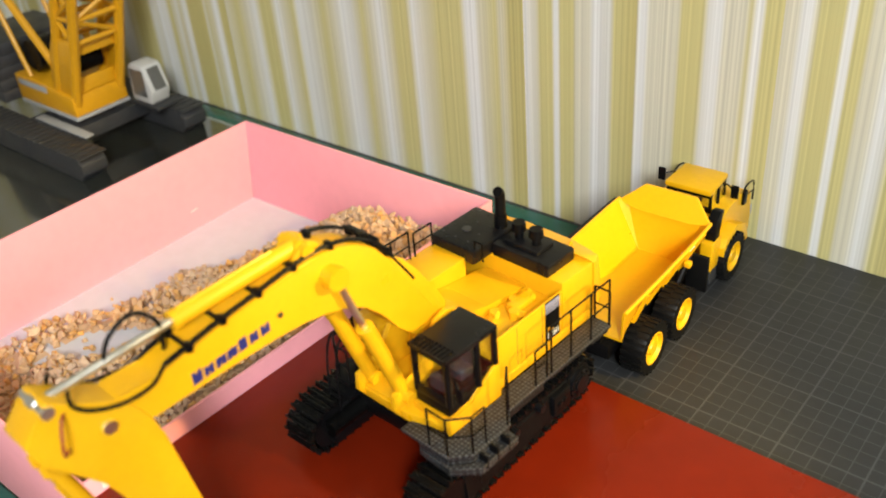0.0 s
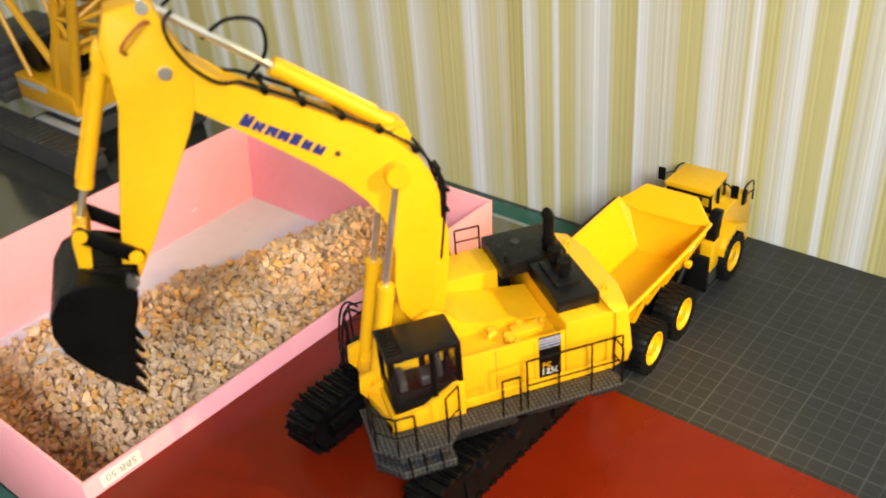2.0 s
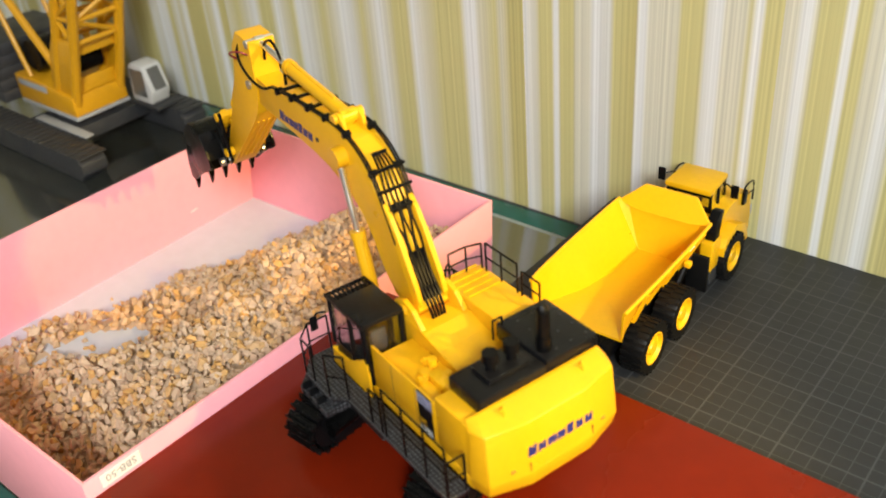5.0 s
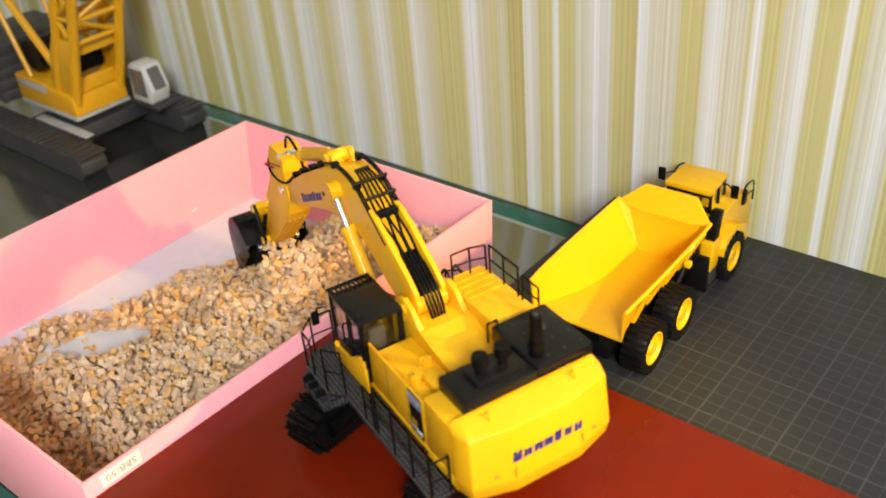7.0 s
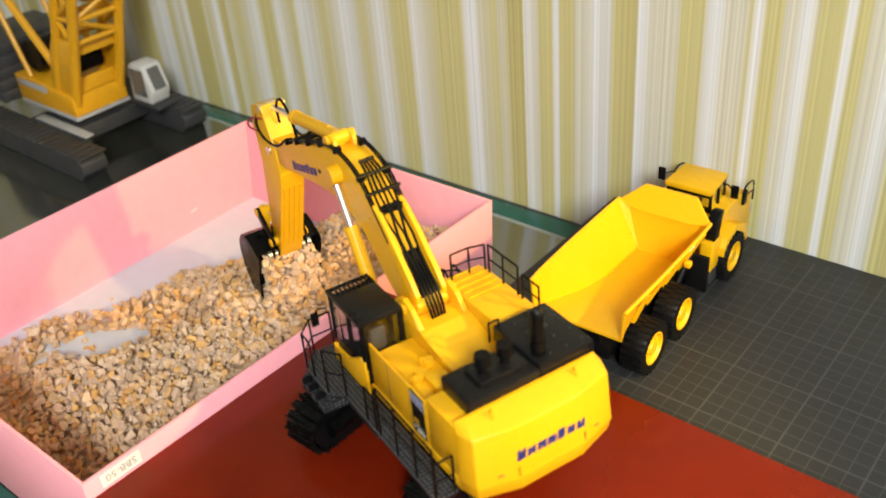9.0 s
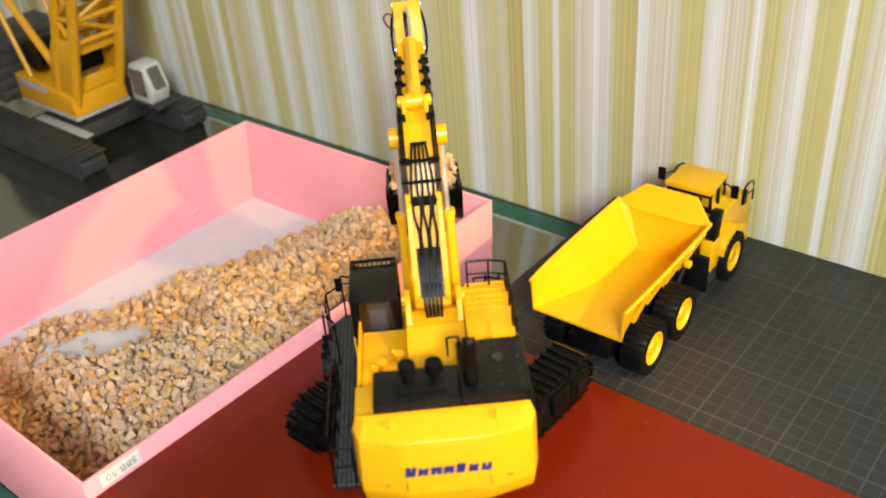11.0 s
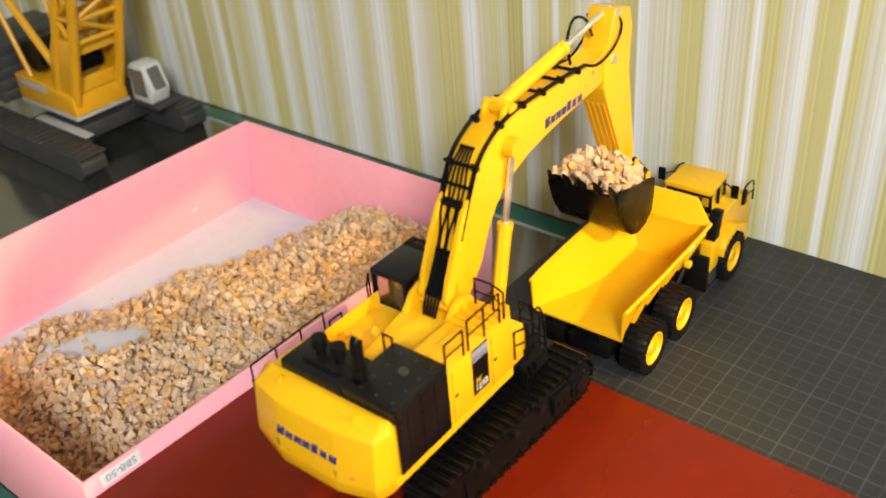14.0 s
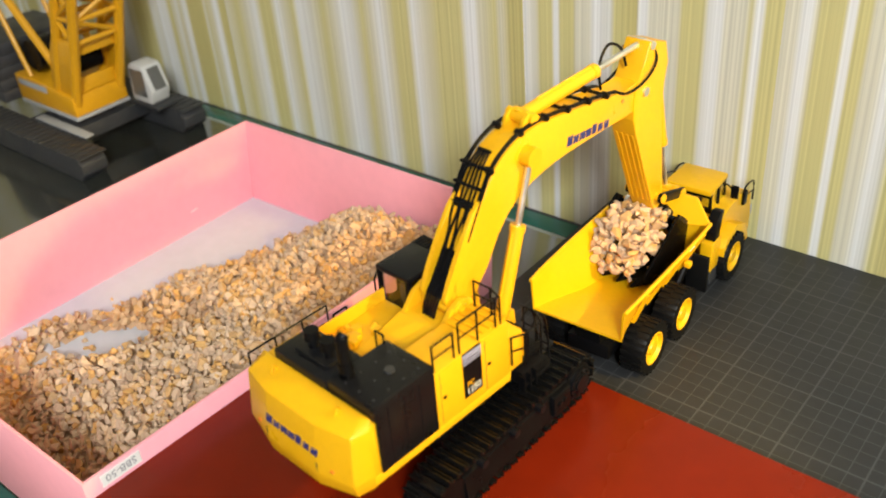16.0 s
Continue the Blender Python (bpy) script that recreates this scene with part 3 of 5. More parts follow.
    for s in (-1, 1):
        bm = B()
        prism(bm, [(8.6, 1.6), (8.5, 3.4), (9.0, 3.9), (10.6, 4.3), (12.2, 3.6), (12.9, 2.4), (13.0, 1.9), (12.6, 1.9), (12.0, 3.0), (10.6, 3.9), (9.4, 3.5), (8.95, 1.6)], s * 2.6 - 0.85, s * 2.6 + 0.85, 0.05)
        for v in bm.verts:
            x, y, z = v.co
            v.co = (-y, x, z)
        part("mudguard", bm, TRUCK_YELLOW, t, "yellow front mudguard")
    for s in (-1, 1):
        bm = B(); box(bm, min(s * 2.2, s * 3.1), max(s * 2.2, s * 3.1), 7.2, 8.75, 2.0, 4.3, 0.1)
        part("side_box", bm, TRUCK_YELLOW, t)
        bm = B(); box(bm, min(s * 2.1, s * 3.05), max(s * 2.1, s * 3.05), 7.3, 8.7, 0.8, 1.98, 0.08)
        part("step_box", bm, GREY, t)
        bm = B(); prism(bm, [(7.7, 4.1), (7.6, 5.0), (7.9, 5.9), (8.5, 6.3), (9.1, 6.2), (8.7, 5.6), (8.5, 4.8), (8.6, 4.1)], 0, 0.7, 0.06)
        for v in bm.verts:
            x, y, z = v.co
            v.co = (s * (2.3 + y), x, z)
        part("air_intake", bm, BLACK, t, "black air cleaner")
    # cab
    cab = B()
    box(cab, -1.75, 1.75, 9.7, 12.9, 3.6, 4.6, 0.1)
    box(cab, -1.7, 1.7, 9.7, 9.9, 4.6, 5.5)
    box(cab, -1.7, 1.7, 9.7, 9.9, 6.3, 6.6)
    cabo = part("cab", cab, BLACK, t, "black cab frame")
    for x, y in ((-1.65, 9.8), (1.65, 9.8), (-1.6, 12.3), (1.6, 12.3), (-1.66, 11.1), (1.66, 11.1)):
        bm = B(); tube(bm, [(x, y, 4.4), (x * 0.97, y, 6.7)], 0.12, 6)
        part("cab_pillar", bm, BLACK, cabo)
    bm = B(); box(bm, -0.5, 0.5, 10.2, 11.2, 4.4, 5.4, 0.1)
    part("seat", bm, GREY, cabo)
    bm = B(); slab(bm, [(-1.78, 9.4), (1.78, 9.4), (1.68, 12.65), (-1.68, 12.65)], 6.6, 7.06, 0.17)
    part("roof", bm, TRUCK_YELLOW, cabo, "yellow cab roof")
    for x0, x1, y0, y1 in ((-1.6, 1.6, 9.78, 9.81), (-1.6, 1.6, 12.28, 12.31), (-1.63, -1.6, 9.9, 12.2), (1.6, 1.63, 9.9, 12.2)):
        bm = B(); box(bm, x0, x1, y0, y1, 4.7, 6.58)
        part("pane", bm, GLASS, cabo).visible_shadow = False
    for s in (-1, 1):
        bm = B(); tube(bm, arc([(s * 1.6, 12.2, 6.4), (s * 2.2, 11.6, 6.6), (s * 2.7, 11.2, 6.5)], 3), 0.06, 6)
        box(bm, s * 2.8 - 0.28, s * 2.8 + 0.28, 11.05, 11.25, 6.0, 7.0, 0.06)
        part("mirror", bm, BLACK, t, "black wing mirror")
        bm = B()
        tube(bm, arc([(s * 2.75, 13.2, 4.5), (s * 2.75, 13.2, 5.8), (s * 2.75, 14.9, 5.6), (s * 2.75, 15.0, 4.0)], 4), 0.07, 6)
        tube(bm, [(s * 2.75, 13.3, 5.1), (s * 2.75, 14.9, 4.8)], 0.05, 6)
        part("handrail", bm, BLACK, t, "black handrail")
        bm = B(); box(bm, s * 2.72 - 0.12, s * 2.72 + 0.12, 13.15, 13.75, 4.35, 5.45, 0.08)
        part("fender_mirror", bm, BLACK, t, "black mirror on the front fender")
        bm = B(); box(bm, s * 2.2 - 0.4, s * 2.2 + 0.4, 15.45, 15.6, 2.4, 3.2, 0.05)
        part("headlight", bm, LIGHT_GREY, t)
    bm = B(); box(bm, -1.6, 1.6, 15.45, 15.6, 1.6, 3.5, 0.05)
    part("grille", bm, BLACK, t, "black radiator grille")


# ---- the crawler crane in the background ----
SMOKE = material("smoked_window", (0.10, 0.10, 0.095), 0.15, noise_scale=30, amount=0.1)


def build_crane():
    t = thing("crawler_crane", cm(-79.3, 7.9, -4), "yellow scale-model crawler crane with grey tracks and a white cab", "crane")
    for s in (-1, 1):
        bm = B()
        y0, y1 = s * 6.6 - 1.5, s * 6.6 + 1.5
        prism(bm, [(-11, 0.6), (-10.4, 0), (10.2, 0), (11, 0.8), (11, 1.9), (10.2, 2.6), (-10.4, 2.6), (-11, 1.9)], y0, y1, 0.1)
        tr = part("crawler_track", bm, GREY, t, "dark grey crawler track")
        for k in range(20):
            x = -10.4 + k * 1.09
            bm = B(); box(bm, x, x + 0.85, y0 - 0.15, y1 + 0.15, 2.6, 2.75, 0.03)
            part("track_shoe", bm, GREY, tr)
    bm = B()
    box(bm, -3.5, 4.5, -5.2, 5.2, 1.2, 2.9, 0.15)
    tube(bm, [(0, 0, 2.9), (0, 0, 3.8)], 3.2, 24)
    part("car_body", bm, GREY, t, "grey car body")
    bm = B(); box(bm, -2.5, 7.5, -5.0, -3.9, 2.92, 3.1, 0.04)
    part("deck_plate", bm, LIGHT_GREY, t, "pale grey deck plate")
    bm = B(); box(bm, -7.0, 4.4, -3.7, 3.2, 3.6, 3.98, 0.08)
    part("base_frame", bm, LIGHT_GREY, t, "pale grey base frame")
    bm = B(); prism(bm, [(-7.2, 4.0), (-7.2, 7.0), (-2.0, 6.9), (4.3, 6.3), (4.3, 4.0)], -3.6, 3.1, 0.15)
    hs = part("machine_house", bm, CRANE_YELLOW, t, "yellow machinery house")
    bm = B(); box(bm, -6.4, -0.6, -3.72, -3.62, 5.9, 6.6, 0.02)
    part("side_stripe", bm, LIGHT_GREY, hs, "pale grey stripe")
    for k in range(5):
        bm = B(); box(bm, -15.5, -7.3, -5.5, 5.0, 3.9 + k * 1.32, 5.2 + k * 1.32, 0.12)
        part("counterweight_slab", bm, GREY, t, "dark grey counterweight slab")
    # boom foot section and lattice
    bm = B()
    lo, hi, lean = 12.6, 32.0, 0.42
    ch = [(0.3, -2.9), (3.5, -2.9), (3.5, 2.6), (0.3, 2.6)]
    for x, y in ch:
        tube(bm, [(x, y, 4.4), (x + lean * (hi - 4.4), y, hi)], 0.55, 8)
    z = lo
    k = 0
    while z < hi - 2.5:
        o, o2 = lean * (z - 4.4), lean * (z - 1.8)
        for (xa, ya), (xb, yb) in zip(ch, ch[1:] + ch[:1]):
            tube(bm, [(xa + o, ya, z), (xb + o, yb, z)], 0.3, 6)
            if k % 2:
                tube(bm, [(xa + o, ya, z), (xb + o2, yb, z + 2.6)], 0.26, 6)
            else:
                tube(bm, [(xb + o, yb, z), (xa + o2, ya, z + 2.6)], 0.26, 6)
        z += 2.6
        k += 1
    part("lattice_boom", bm, CRANE_YELLOW, t, "yellow lattice boom")
    for y in (-3.2, 2.8):
        bm = B(); prism(bm, [(0.2, 6.2), (1.2, 10.0), (3.0, 12.6), (6.6, 12.6), (4.6, 8.0), (4.35, 6.3)], y, y + 0.5, 0.05)
        part("foot_plate", bm, CRANE_YELLOW, t)
    for z0, z1, x0 in ((6.4, 8.0, 3.9), (11.0, 12.5, 5.7)):
        bm = B(); box(bm, x0, x0 + 0.4, -2.68, 2.78, z0, z1, 0.05)
        part("cross_plate", bm, CRANE_YELLOW, t)
    for x, r in ((2.0, 1.3), (-4.2, 1.8)):
        bm = B(); tube(bm, [(x, -2.3, 9.1), (x, 2.0, 9.1)], r, 20)
        part("winch_drum", bm, BLACK, t, "black winch drum")
    for y in (-2.9, 2.4):
        bm = B(); tube(bm, [(1.4, y, 9.5), (-10.6, y, 22.2)], 0.45, 8)
        tube(bm, [(-4.6, y, 6.9), (-10.4, y, 22.0)], 0.3, 8)
        part("gantry_strut", bm, CRANE_YELLOW, t)
    # white operator cab at the side
    bm = B()
    prism(bm, [(4.8, 3.7), (5.1, 7.6), (5.7, 8.2), (7.9, 8.1), (8.9, 5.3), (8.3, 3.7)], 3.3, 5.8, 0.25)
    cb = part("cab", bm, CAB_WHITE, t, "white operator cab")
    bm = B()
    box(bm, 5.5, 7.9, 3.23, 3.3, 4.5, 7.6, 0.0)
    part("side_window", bm, SMOKE, cb, "dark window")
    bm = B()
    loft(bm, [[(8.95, 3.8, 5.4), (8.95, 5.3, 5.4), (8.05, 5.3, 7.75), (8.05, 3.8, 7.75)], [(8.75, 3.8, 5.4), (8.75, 5.3, 5.4), (7.85, 5.3, 7.75), (7.85, 3.8, 7.75)]])
    part("front_window", bm, SMOKE, cb, "dark window")
    bm = B(); box(bm, 4.2, 9.4, 3.1, 6.0, 3.22, 3.7, 0.08)
    part("cab_step", bm, GREY, t)


# ---- the excavator ----
SWING_X, SWING_Y, MODEL_SIZE = -10.328, -11.672, 0.9642
FOOT = (0.613, 8.452)
BOOM_L, STICK_L, IDLER_X, IDLER_R, HLINK_R = 19.146, 10.07, 8.81, 2.65, 2.3
RAM_Y = 1.28
BOOM_PIN, ARM_BASE, BASE_PIN = (8.165, 4.164), (9.555, 5.6), (3.95, 5.3)
STICK_TOP, BUCKET_BASE = (-2.564, 1.3), (0.0, 2.55)
BUCKET_Q = (-0.3, 1.96)


def plate_material():
    m = material("tread_plate", (0.03, 0.031, 0.033), 0.4, spec=0.25, noise_scale=60, amount=0.2)
    nt = m.node_tree
    b = nt.nodes["Principled BSDF"]
    tc, v = nt.nodes.new("ShaderNodeTexCoord"), nt.nodes.new("ShaderNodeTexVoronoi")
    v.inputs["Scale"].default_value, v.inputs["Randomness"].default_value = 420, 0.12
    nt.links.new(tc.outputs["Object"], v.inputs["Vector"])
    r = nt.nodes.new("ShaderNodeValToRGB")
    e = r.color_ramp.elements
    e[0].position, e[0].color = 0.25, (0.075, 0.078, 0.085, 1)
    e[1].position, e[1].color = 0.5, (0.012, 0.012, 0.013, 1)
    nt.links.new(v.outputs["Distance"], r.inputs[0])
    nt.links.new(r.outputs[0], b.inputs["Base Color"])
    bp = nt.nodes.new("ShaderNodeBump")
    bp.invert = True
    bp.inputs["Strength"].default_value, bp.inputs["Distance"].default_value = 0.6, 0.0006
    nt.links.new(v.outputs["Distance"], bp.inputs["Height"])
    nt.links.new(bp.outputs[0], b.inputs["Normal"])
    return m


TREAD = plate_material()


def rail(parent, pts, h, mat=BLACK, mid=True, label="black handrail", r=0.062):
    """A handrail on posts over a line of points."""
    bm = B()
    top = [(x, y, z + h) for x, y, z in pts]
    tube(bm, top, r, 6)
    if mid:
        tube(bm, [(x, y, z + h * 0.5) for x, y, z in pts], r * 0.8, 6)
    for (x, y, z) in pts:
        tube(bm, [(x, y, z), (x, y, z + h)], r, 6)
    return part("handrail", bm, mat, parent, label)


def build_tracks(root):
    base = part("car_body", (lambda bm: (box(bm, -3.6, 3.6, -3.4, 3.4, 1.2, 2.6, 0.3), box(bm, -4.2, 4.2, -1.7, 1.7, 1.4, 2.4, 0.2), box(bm, -4.2, 4.2, -2.9, -2.0, 1.0, 2.0, 0.15),
                                             box(bm, -4.2, 4.2, 2.0, 2.9, 1.0, 2.0, 0.15), tube(bm, [(0, 0, 2.5), (0, 0, 4.25)], 3.0, 32), bm)[-1])(B()), BLACK, root, "black car body with slewing ring", pose(0, 0, 0, 0, 0, -1.6))
    for s in (-1, 1):
        tr = new("crawler_track")
        tr.parent = root
        tr.matrix_basis = pose(0, 0, 0, 0, 0, -1.6)
        tr.empty_display_size = 0.01
        xc, shift = s * (4.62 if s > 0 else 4.6), 0.05
        hw, rr, half = 1.12, 1.42, 5.85
        # shoes round the track loop
        total = 4 * half + 2 * math.pi * rr
        n = 50
        shoe = B()
        box(shoe, -hw, hw, -0.25, 0.25, -0.09, 0.06, 0.02)
        box(shoe, -hw, hw, -0.21, -0.10, 0.05, 0.25)
        box(shoe, -hw * 0.9, hw * 0.9, 0.08, 0.16, 0.05, 0.17)
        me = to_mesh("track_shoe", shoe, TRACK)
        for k in range(n):
            d = total * k / n
            if d < 2 * half:
                y, z, a = -half + d, 2 * rr, 0
            elif d < 2 * half + math.pi * rr:
                a = (d - 2 * half) / rr
                y, z = half + rr * math.sin(a), rr + rr * math.cos(a)
            elif d < 4 * half + math.pi * rr:
                y, z, a = half - (d - 2 * half - math.pi * rr), 0, math.pi
            else:
                a = math.pi + (d - 4 * half - math.pi * rr) / rr
                y, z = -half + rr * math.sin(a), rr + rr * math.cos(a)
            ob = new("track_shoe", me)
            ob.parent = tr
            ob.matrix_basis = cm(xc, y + shift, z + 0.15) @ Matrix.Rotation(-a, 4, "X")
        bm = B()
        o = 0.95
        prism(bm, [(-6.0, 0.75), (-5.2, 0.35), (5.0, 0.35), (5.8, 0.8), (5.2, 2.3), (2.2, 2.55), (-3.3, 2.55), (-5.4, 2.2)], -o, o, 0.12)
        for y in (-5.75, 5.75):
            tube(bm, [(y, -1.0, 1.55), (y, 1.0, 1.55)], 1.24, 28)
        for y in (-4.4, -3.2, -2.0, -0.8, 0.4, 1.6, 2.8, 4.0):
            tube(bm, [(y, -1.02, 0.62), (y, 1.02, 0.62)], 0.42, 14)
        for v in bm.verts:
            x, y, z = v.co
            v.co = (xc - y, x + shift, z)
        fr = part("track_frame", bm, BLACK, tr, "black track frame with rollers")
        ye = 5.75 + shift
        bm = B()
        tube(bm, [(xc + s * 0.95, ye, 1.55), (xc + s * 1.25, ye, 1.55)], 0.95, 24)
        tube(bm, [(xc + s * 1.2, ye, 1.55), (xc + s * 1.4, ye, 1.55)], 0.6, 20)
        part("sprocket_hub", bm, COVER, tr, "dark sprocket hub")
        for k in range(8):
            a = 2 * math.pi * k / 8
            bm = B(); tube(bm, [(xc + s * 1.2, ye + 0.78 * math.cos(a), 1.55 + 0.78 * math.sin(a)), (xc + s * 1.34, ye + 0.78 * math.cos(a), 1.55 + 0.78 * math.sin(a))], 0.09, 8)
            part("hub_bolt", bm, TRACK, tr)
        # sloping cover plate, motor box and bosses on the outer side of the frame
        bm = B()
        loft(bm, [[(xc + s * 0.9, y + shift, 2.4), (xc + s * 1.02, y + shift, 2.35), (xc + s * 1.22, y + shift, 0.9), (xc + s * 0.9, y + shift, 0.9)] for y in (-4.8, 2.7)])
        part("side_plate", bm, BLACK, tr, "black side plate")
        bm = B(); box(bm, xc + s * 1.0 - 0.3, xc + s * 1.0 + 0.3, 3.0 + shift, 4.6 + shift, 0.8, 2.3, 0.08)
        mb = part("motor_box", bm, BLACK, tr, "black motor box")
        for y in (3.5, 4.0):
            bm = B(); tube(bm, [(xc + s * 1.25, y + shift, 1.6), (xc + s * 1.42, y + shift, 1.6)], 0.18, 12)
            part("port", bm, TRACK, mb)
        for y in (-3.4, -0.6, 1.8):
            bm = B(); tube(bm, [(xc + s * 0.85, y + shift, 2.45), (xc + s * 1.35, y + shift, 2.45)], 0.26, 14)
            part("carrier_roller", bm, COVER, tr, "black carrier roller")
        bm = B(); box(bm, xc - s * 1.05 - 0.5, xc - s * 1.05 + 0.5, -6.0 + shift, -0.8 + shift, 0.5, 1.9, 0.3)
        part("inner_frame", bm, BLACK, tr)
        bm = B(); tube(bm, [(xc - s * 1.2, -6.1 + shift, 1.75), (xc - s * 1.2, -1.2 + shift, 1.75)], 0.55, 16)
        part("tension_cylinder", bm, GLOSS, tr, "glossy black tension cylinder")


def build_house(root):
    h = new("upper_house")
    h.parent = root
    h.empty_display_size = 0.01
    tagged(h, "yellow upper house with cab and counterweight")
    bm = B(); slab(bm, [(-8.9, -4.2), (1.4, -4.2), (3.4, -2.6), (4.6, -2.0), (4.6, 2.0), (3.9, 4.3), (-8.9, 4.3)], 4.25, 4.85, 0.05)
    part("deck", bm, YELLOW, h)
    # left housing beside the cab with bumps on its lid
    bm = B(); box(bm, -6.0, -0.05, 1.62, 4.08, 4.85, 6.95, 0.06)
    part("left_housing", bm, YELLOW, h)
    bm = B(); box(bm, -6.0, -0.02, 4.1, 4.25, 4.85, 7.75, 0.05)
    part("left_panel", bm, YELLOW, h)
    rng = random.Random(4)
    for k in range(8):
        bm = B()
        x, y = -5.3 + 0.42 * k + rng.uniform(-0.2, 0.2), rng.uniform(1.95, 3.6)
        r = rng.uniform(0.2, 0.36)
        tube(bm, [(x, y, 6.9), (x, y, 7.15 + rng.uniform(0, 0.3))], r, 12)
        tube(bm, [(x, y, 7.15), (x, y + r, 7.3)], r * 0.5, 10)
        part("pump_fitting", bm, YELLOW, h, "yellow moulded pump fitting")
    bm = B(); box(bm, -4.9, -3.5, 2.2, 3.0, 6.9, 7.4, 0.08)
    part("valve_block", bm, YELLOW, h)
    bm = B(); box(bm, -9.0, -6.02, -4.22, 4.27, 4.85, 8.2, 0.08)
    part("engine_housing", bm, YELLOW, h)
    bm = B(); prism(bm, [(0.9, 4.85), (0.9, 7.6), (0.2, 7.9), (-1.2, 7.9), (-2.6, 7.45), (-6.0, 7.05), (-6.0, 4.85)], -1.6, 1.6, 0.05)
    part("centre_tunnel", bm, YELLOW, h)
    bm = B()
    box(bm, -4.38, 1.3, -4.26, -1.62, 4.85, 8.5, 0.06)
    part("right_housing", bm, YELLOW, h)
    bm = B()
    box(bm, 1.32, 2.5, -4.2, -2.1, 4.85, 7.2, 0.06)
    box(bm, 2.5, 3.3, -3.9, -2.2, 4.85, 6.2, 0.06)
    for k in range(5):
        box(bm, 1.4 - 0.55 * k - 0.12, 1.4 - 0.55 * k, -4.0, -1.8, 8.5, 8.6)
    part("front_steps", bm, YELLOW, h)
    # counterweight: rounded in plan, leaning out towards its foot
    bm = B()
    low = [(-8.9, 4.3), (-9.9, 4.05), (-10.55, 1.9), (-10.55, -1.9), (-9.9, -4.05), (-8.9, -4.3)]
    mid = [(-8.9, 4.45), (-10.1, 4.15), (-10.65, 1.9), (-10.65, -1.9), (-10.1, -4.15), (-8.9, -4.45)]
    top = [(-8.9, 4.4), (-9.8, 4.05), (-10.25, 1.9), (-10.25, -1.9), (-9.8, -4.05), (-8.9, -4.4)]
    lid = [(-8.5, 4.2), (-8.7, 3.7), (-8.75, 1.9), (-8.75, -1.9), (-8.7, -3.7), (-8.5, -4.2)]
    loft(bm, [[(x, y, 4.3) for x, y in low], [(x, y, 5.2) for x, y in mid], [(x, y, 8.1) for x, y in top], [(x, y, 8.55) for x, y in lid]])
    es = [e for e in bm.edges]
    bmesh.ops.bevel(bm, geom=es, offset=0.07, segments=2, affect="EDGES", profile=0.5)
    cw = part("counterweight", bm, YELLOW, h, "yellow counterweight")
    mark_blocks(4.2, 0.56, BLUE, cw, cm(-10.52, 0, 6.2, 0, 0, -90) @ pose(0, 0, 0, -8, 0, 0), 0.03)
    for y in (-2.9, 2.9):
        bm = B(); box(bm, -10.42, -10.32, y - 0.12, y + 0.12, 5.6, 5.72)
        part("reflector", bm, ORANGE, cw, "small orange reflector")
    for y in (-2.5, 2.5):
        bm = B(); tube(bm, arc([(-9.0, y, 8.4), (-9.2, y, 8.75), (-9.4, y, 8.2)], 3), 0.07, 6)
        part("lifting_eye", bm, YELLOW, cw)
    # black engine cover with a stepped base, short pipes, stack and bolts
    bm = B()
    slab(bm, [(-8.5, 3.3), (-5.95, 3.3), (-5.95, -0.9), (-8.5, -0.9)], 8.15, 9.02, 0.12)
    box(bm, -7.9, -6.4, -0.3, 2.2, 9.0, 9.28, 0.06)
    part("engine_cover", bm, COVER, h, "black ribbed engine cover")
    bm = B(); box(bm, -8.45, -4.35, -4.34, -0.92, 8.2, 9.18, 0.14)
    rc = part("radiator_cover", bm, COVER, h, "black radiator cover")
    bm = B(); box(bm, -8.4, -4.4, -4.36, -4.28, 4.95, 8.9, 0.03)
    box(bm, -8.3, -8.2, -4.42, -4.34, 5.0, 8.8)
    for k in range(3):
        box(bm, -7.6 + k * 1.05, -7.55 + k * 1.05, -4.4, -4.34, 5.2, 8.7)
    part("side_grille", bm, COVER, h, "black radiator side grille")
    bm = B()
    for k in range(4):
        for y in (-3.9, -2.9, -1.9):
            x = -8.0 + k * 1.0
            tube(bm, [(x, y, 9.18), (x, y, 9.25)], 0.055, 6)
    part("bolts", bm, GREY, rc)
    bm = B(); tube(bm, [(-6.0, -2.9, 9.18), (-6.0, -2.9, 9.3)], 0.28, 14)
    part("filler_cap", bm, GREY, rc)
    bm = B(); tube(bm, [(-7.55, -1.5, 8.9), (-7.55, -1.5, 11.45)], 0.33, 14); tube(bm, [(-7.55, -1.5, 9.0), (-7.55, -1.5, 10.0)], 0.4, 14)
    tube(bm, arc([(-7.55, -1.5, 11.3), (-7.5, -1.5, 11.5), (-7.35, -1.5, 11.65)], 3), 0.32, 14)
    part("exhaust_pipe", bm, BLACK, h, "black exhaust pipe")
    for y in (0.25, 1.55):
        bm = B(); tube(bm, [(-7.15, y, 9.2), (-7.15, y, 9.95)], 0.28, 14); tube(bm, [(-7.15, y, 9.8), (-7.15, y, 9.95), (-7.15, y, 10.2), (-7.15, y, 10.3)], 0.46, 18, 0.4)
        part("intake_stub", bm, BLACK, h, "black air intake")
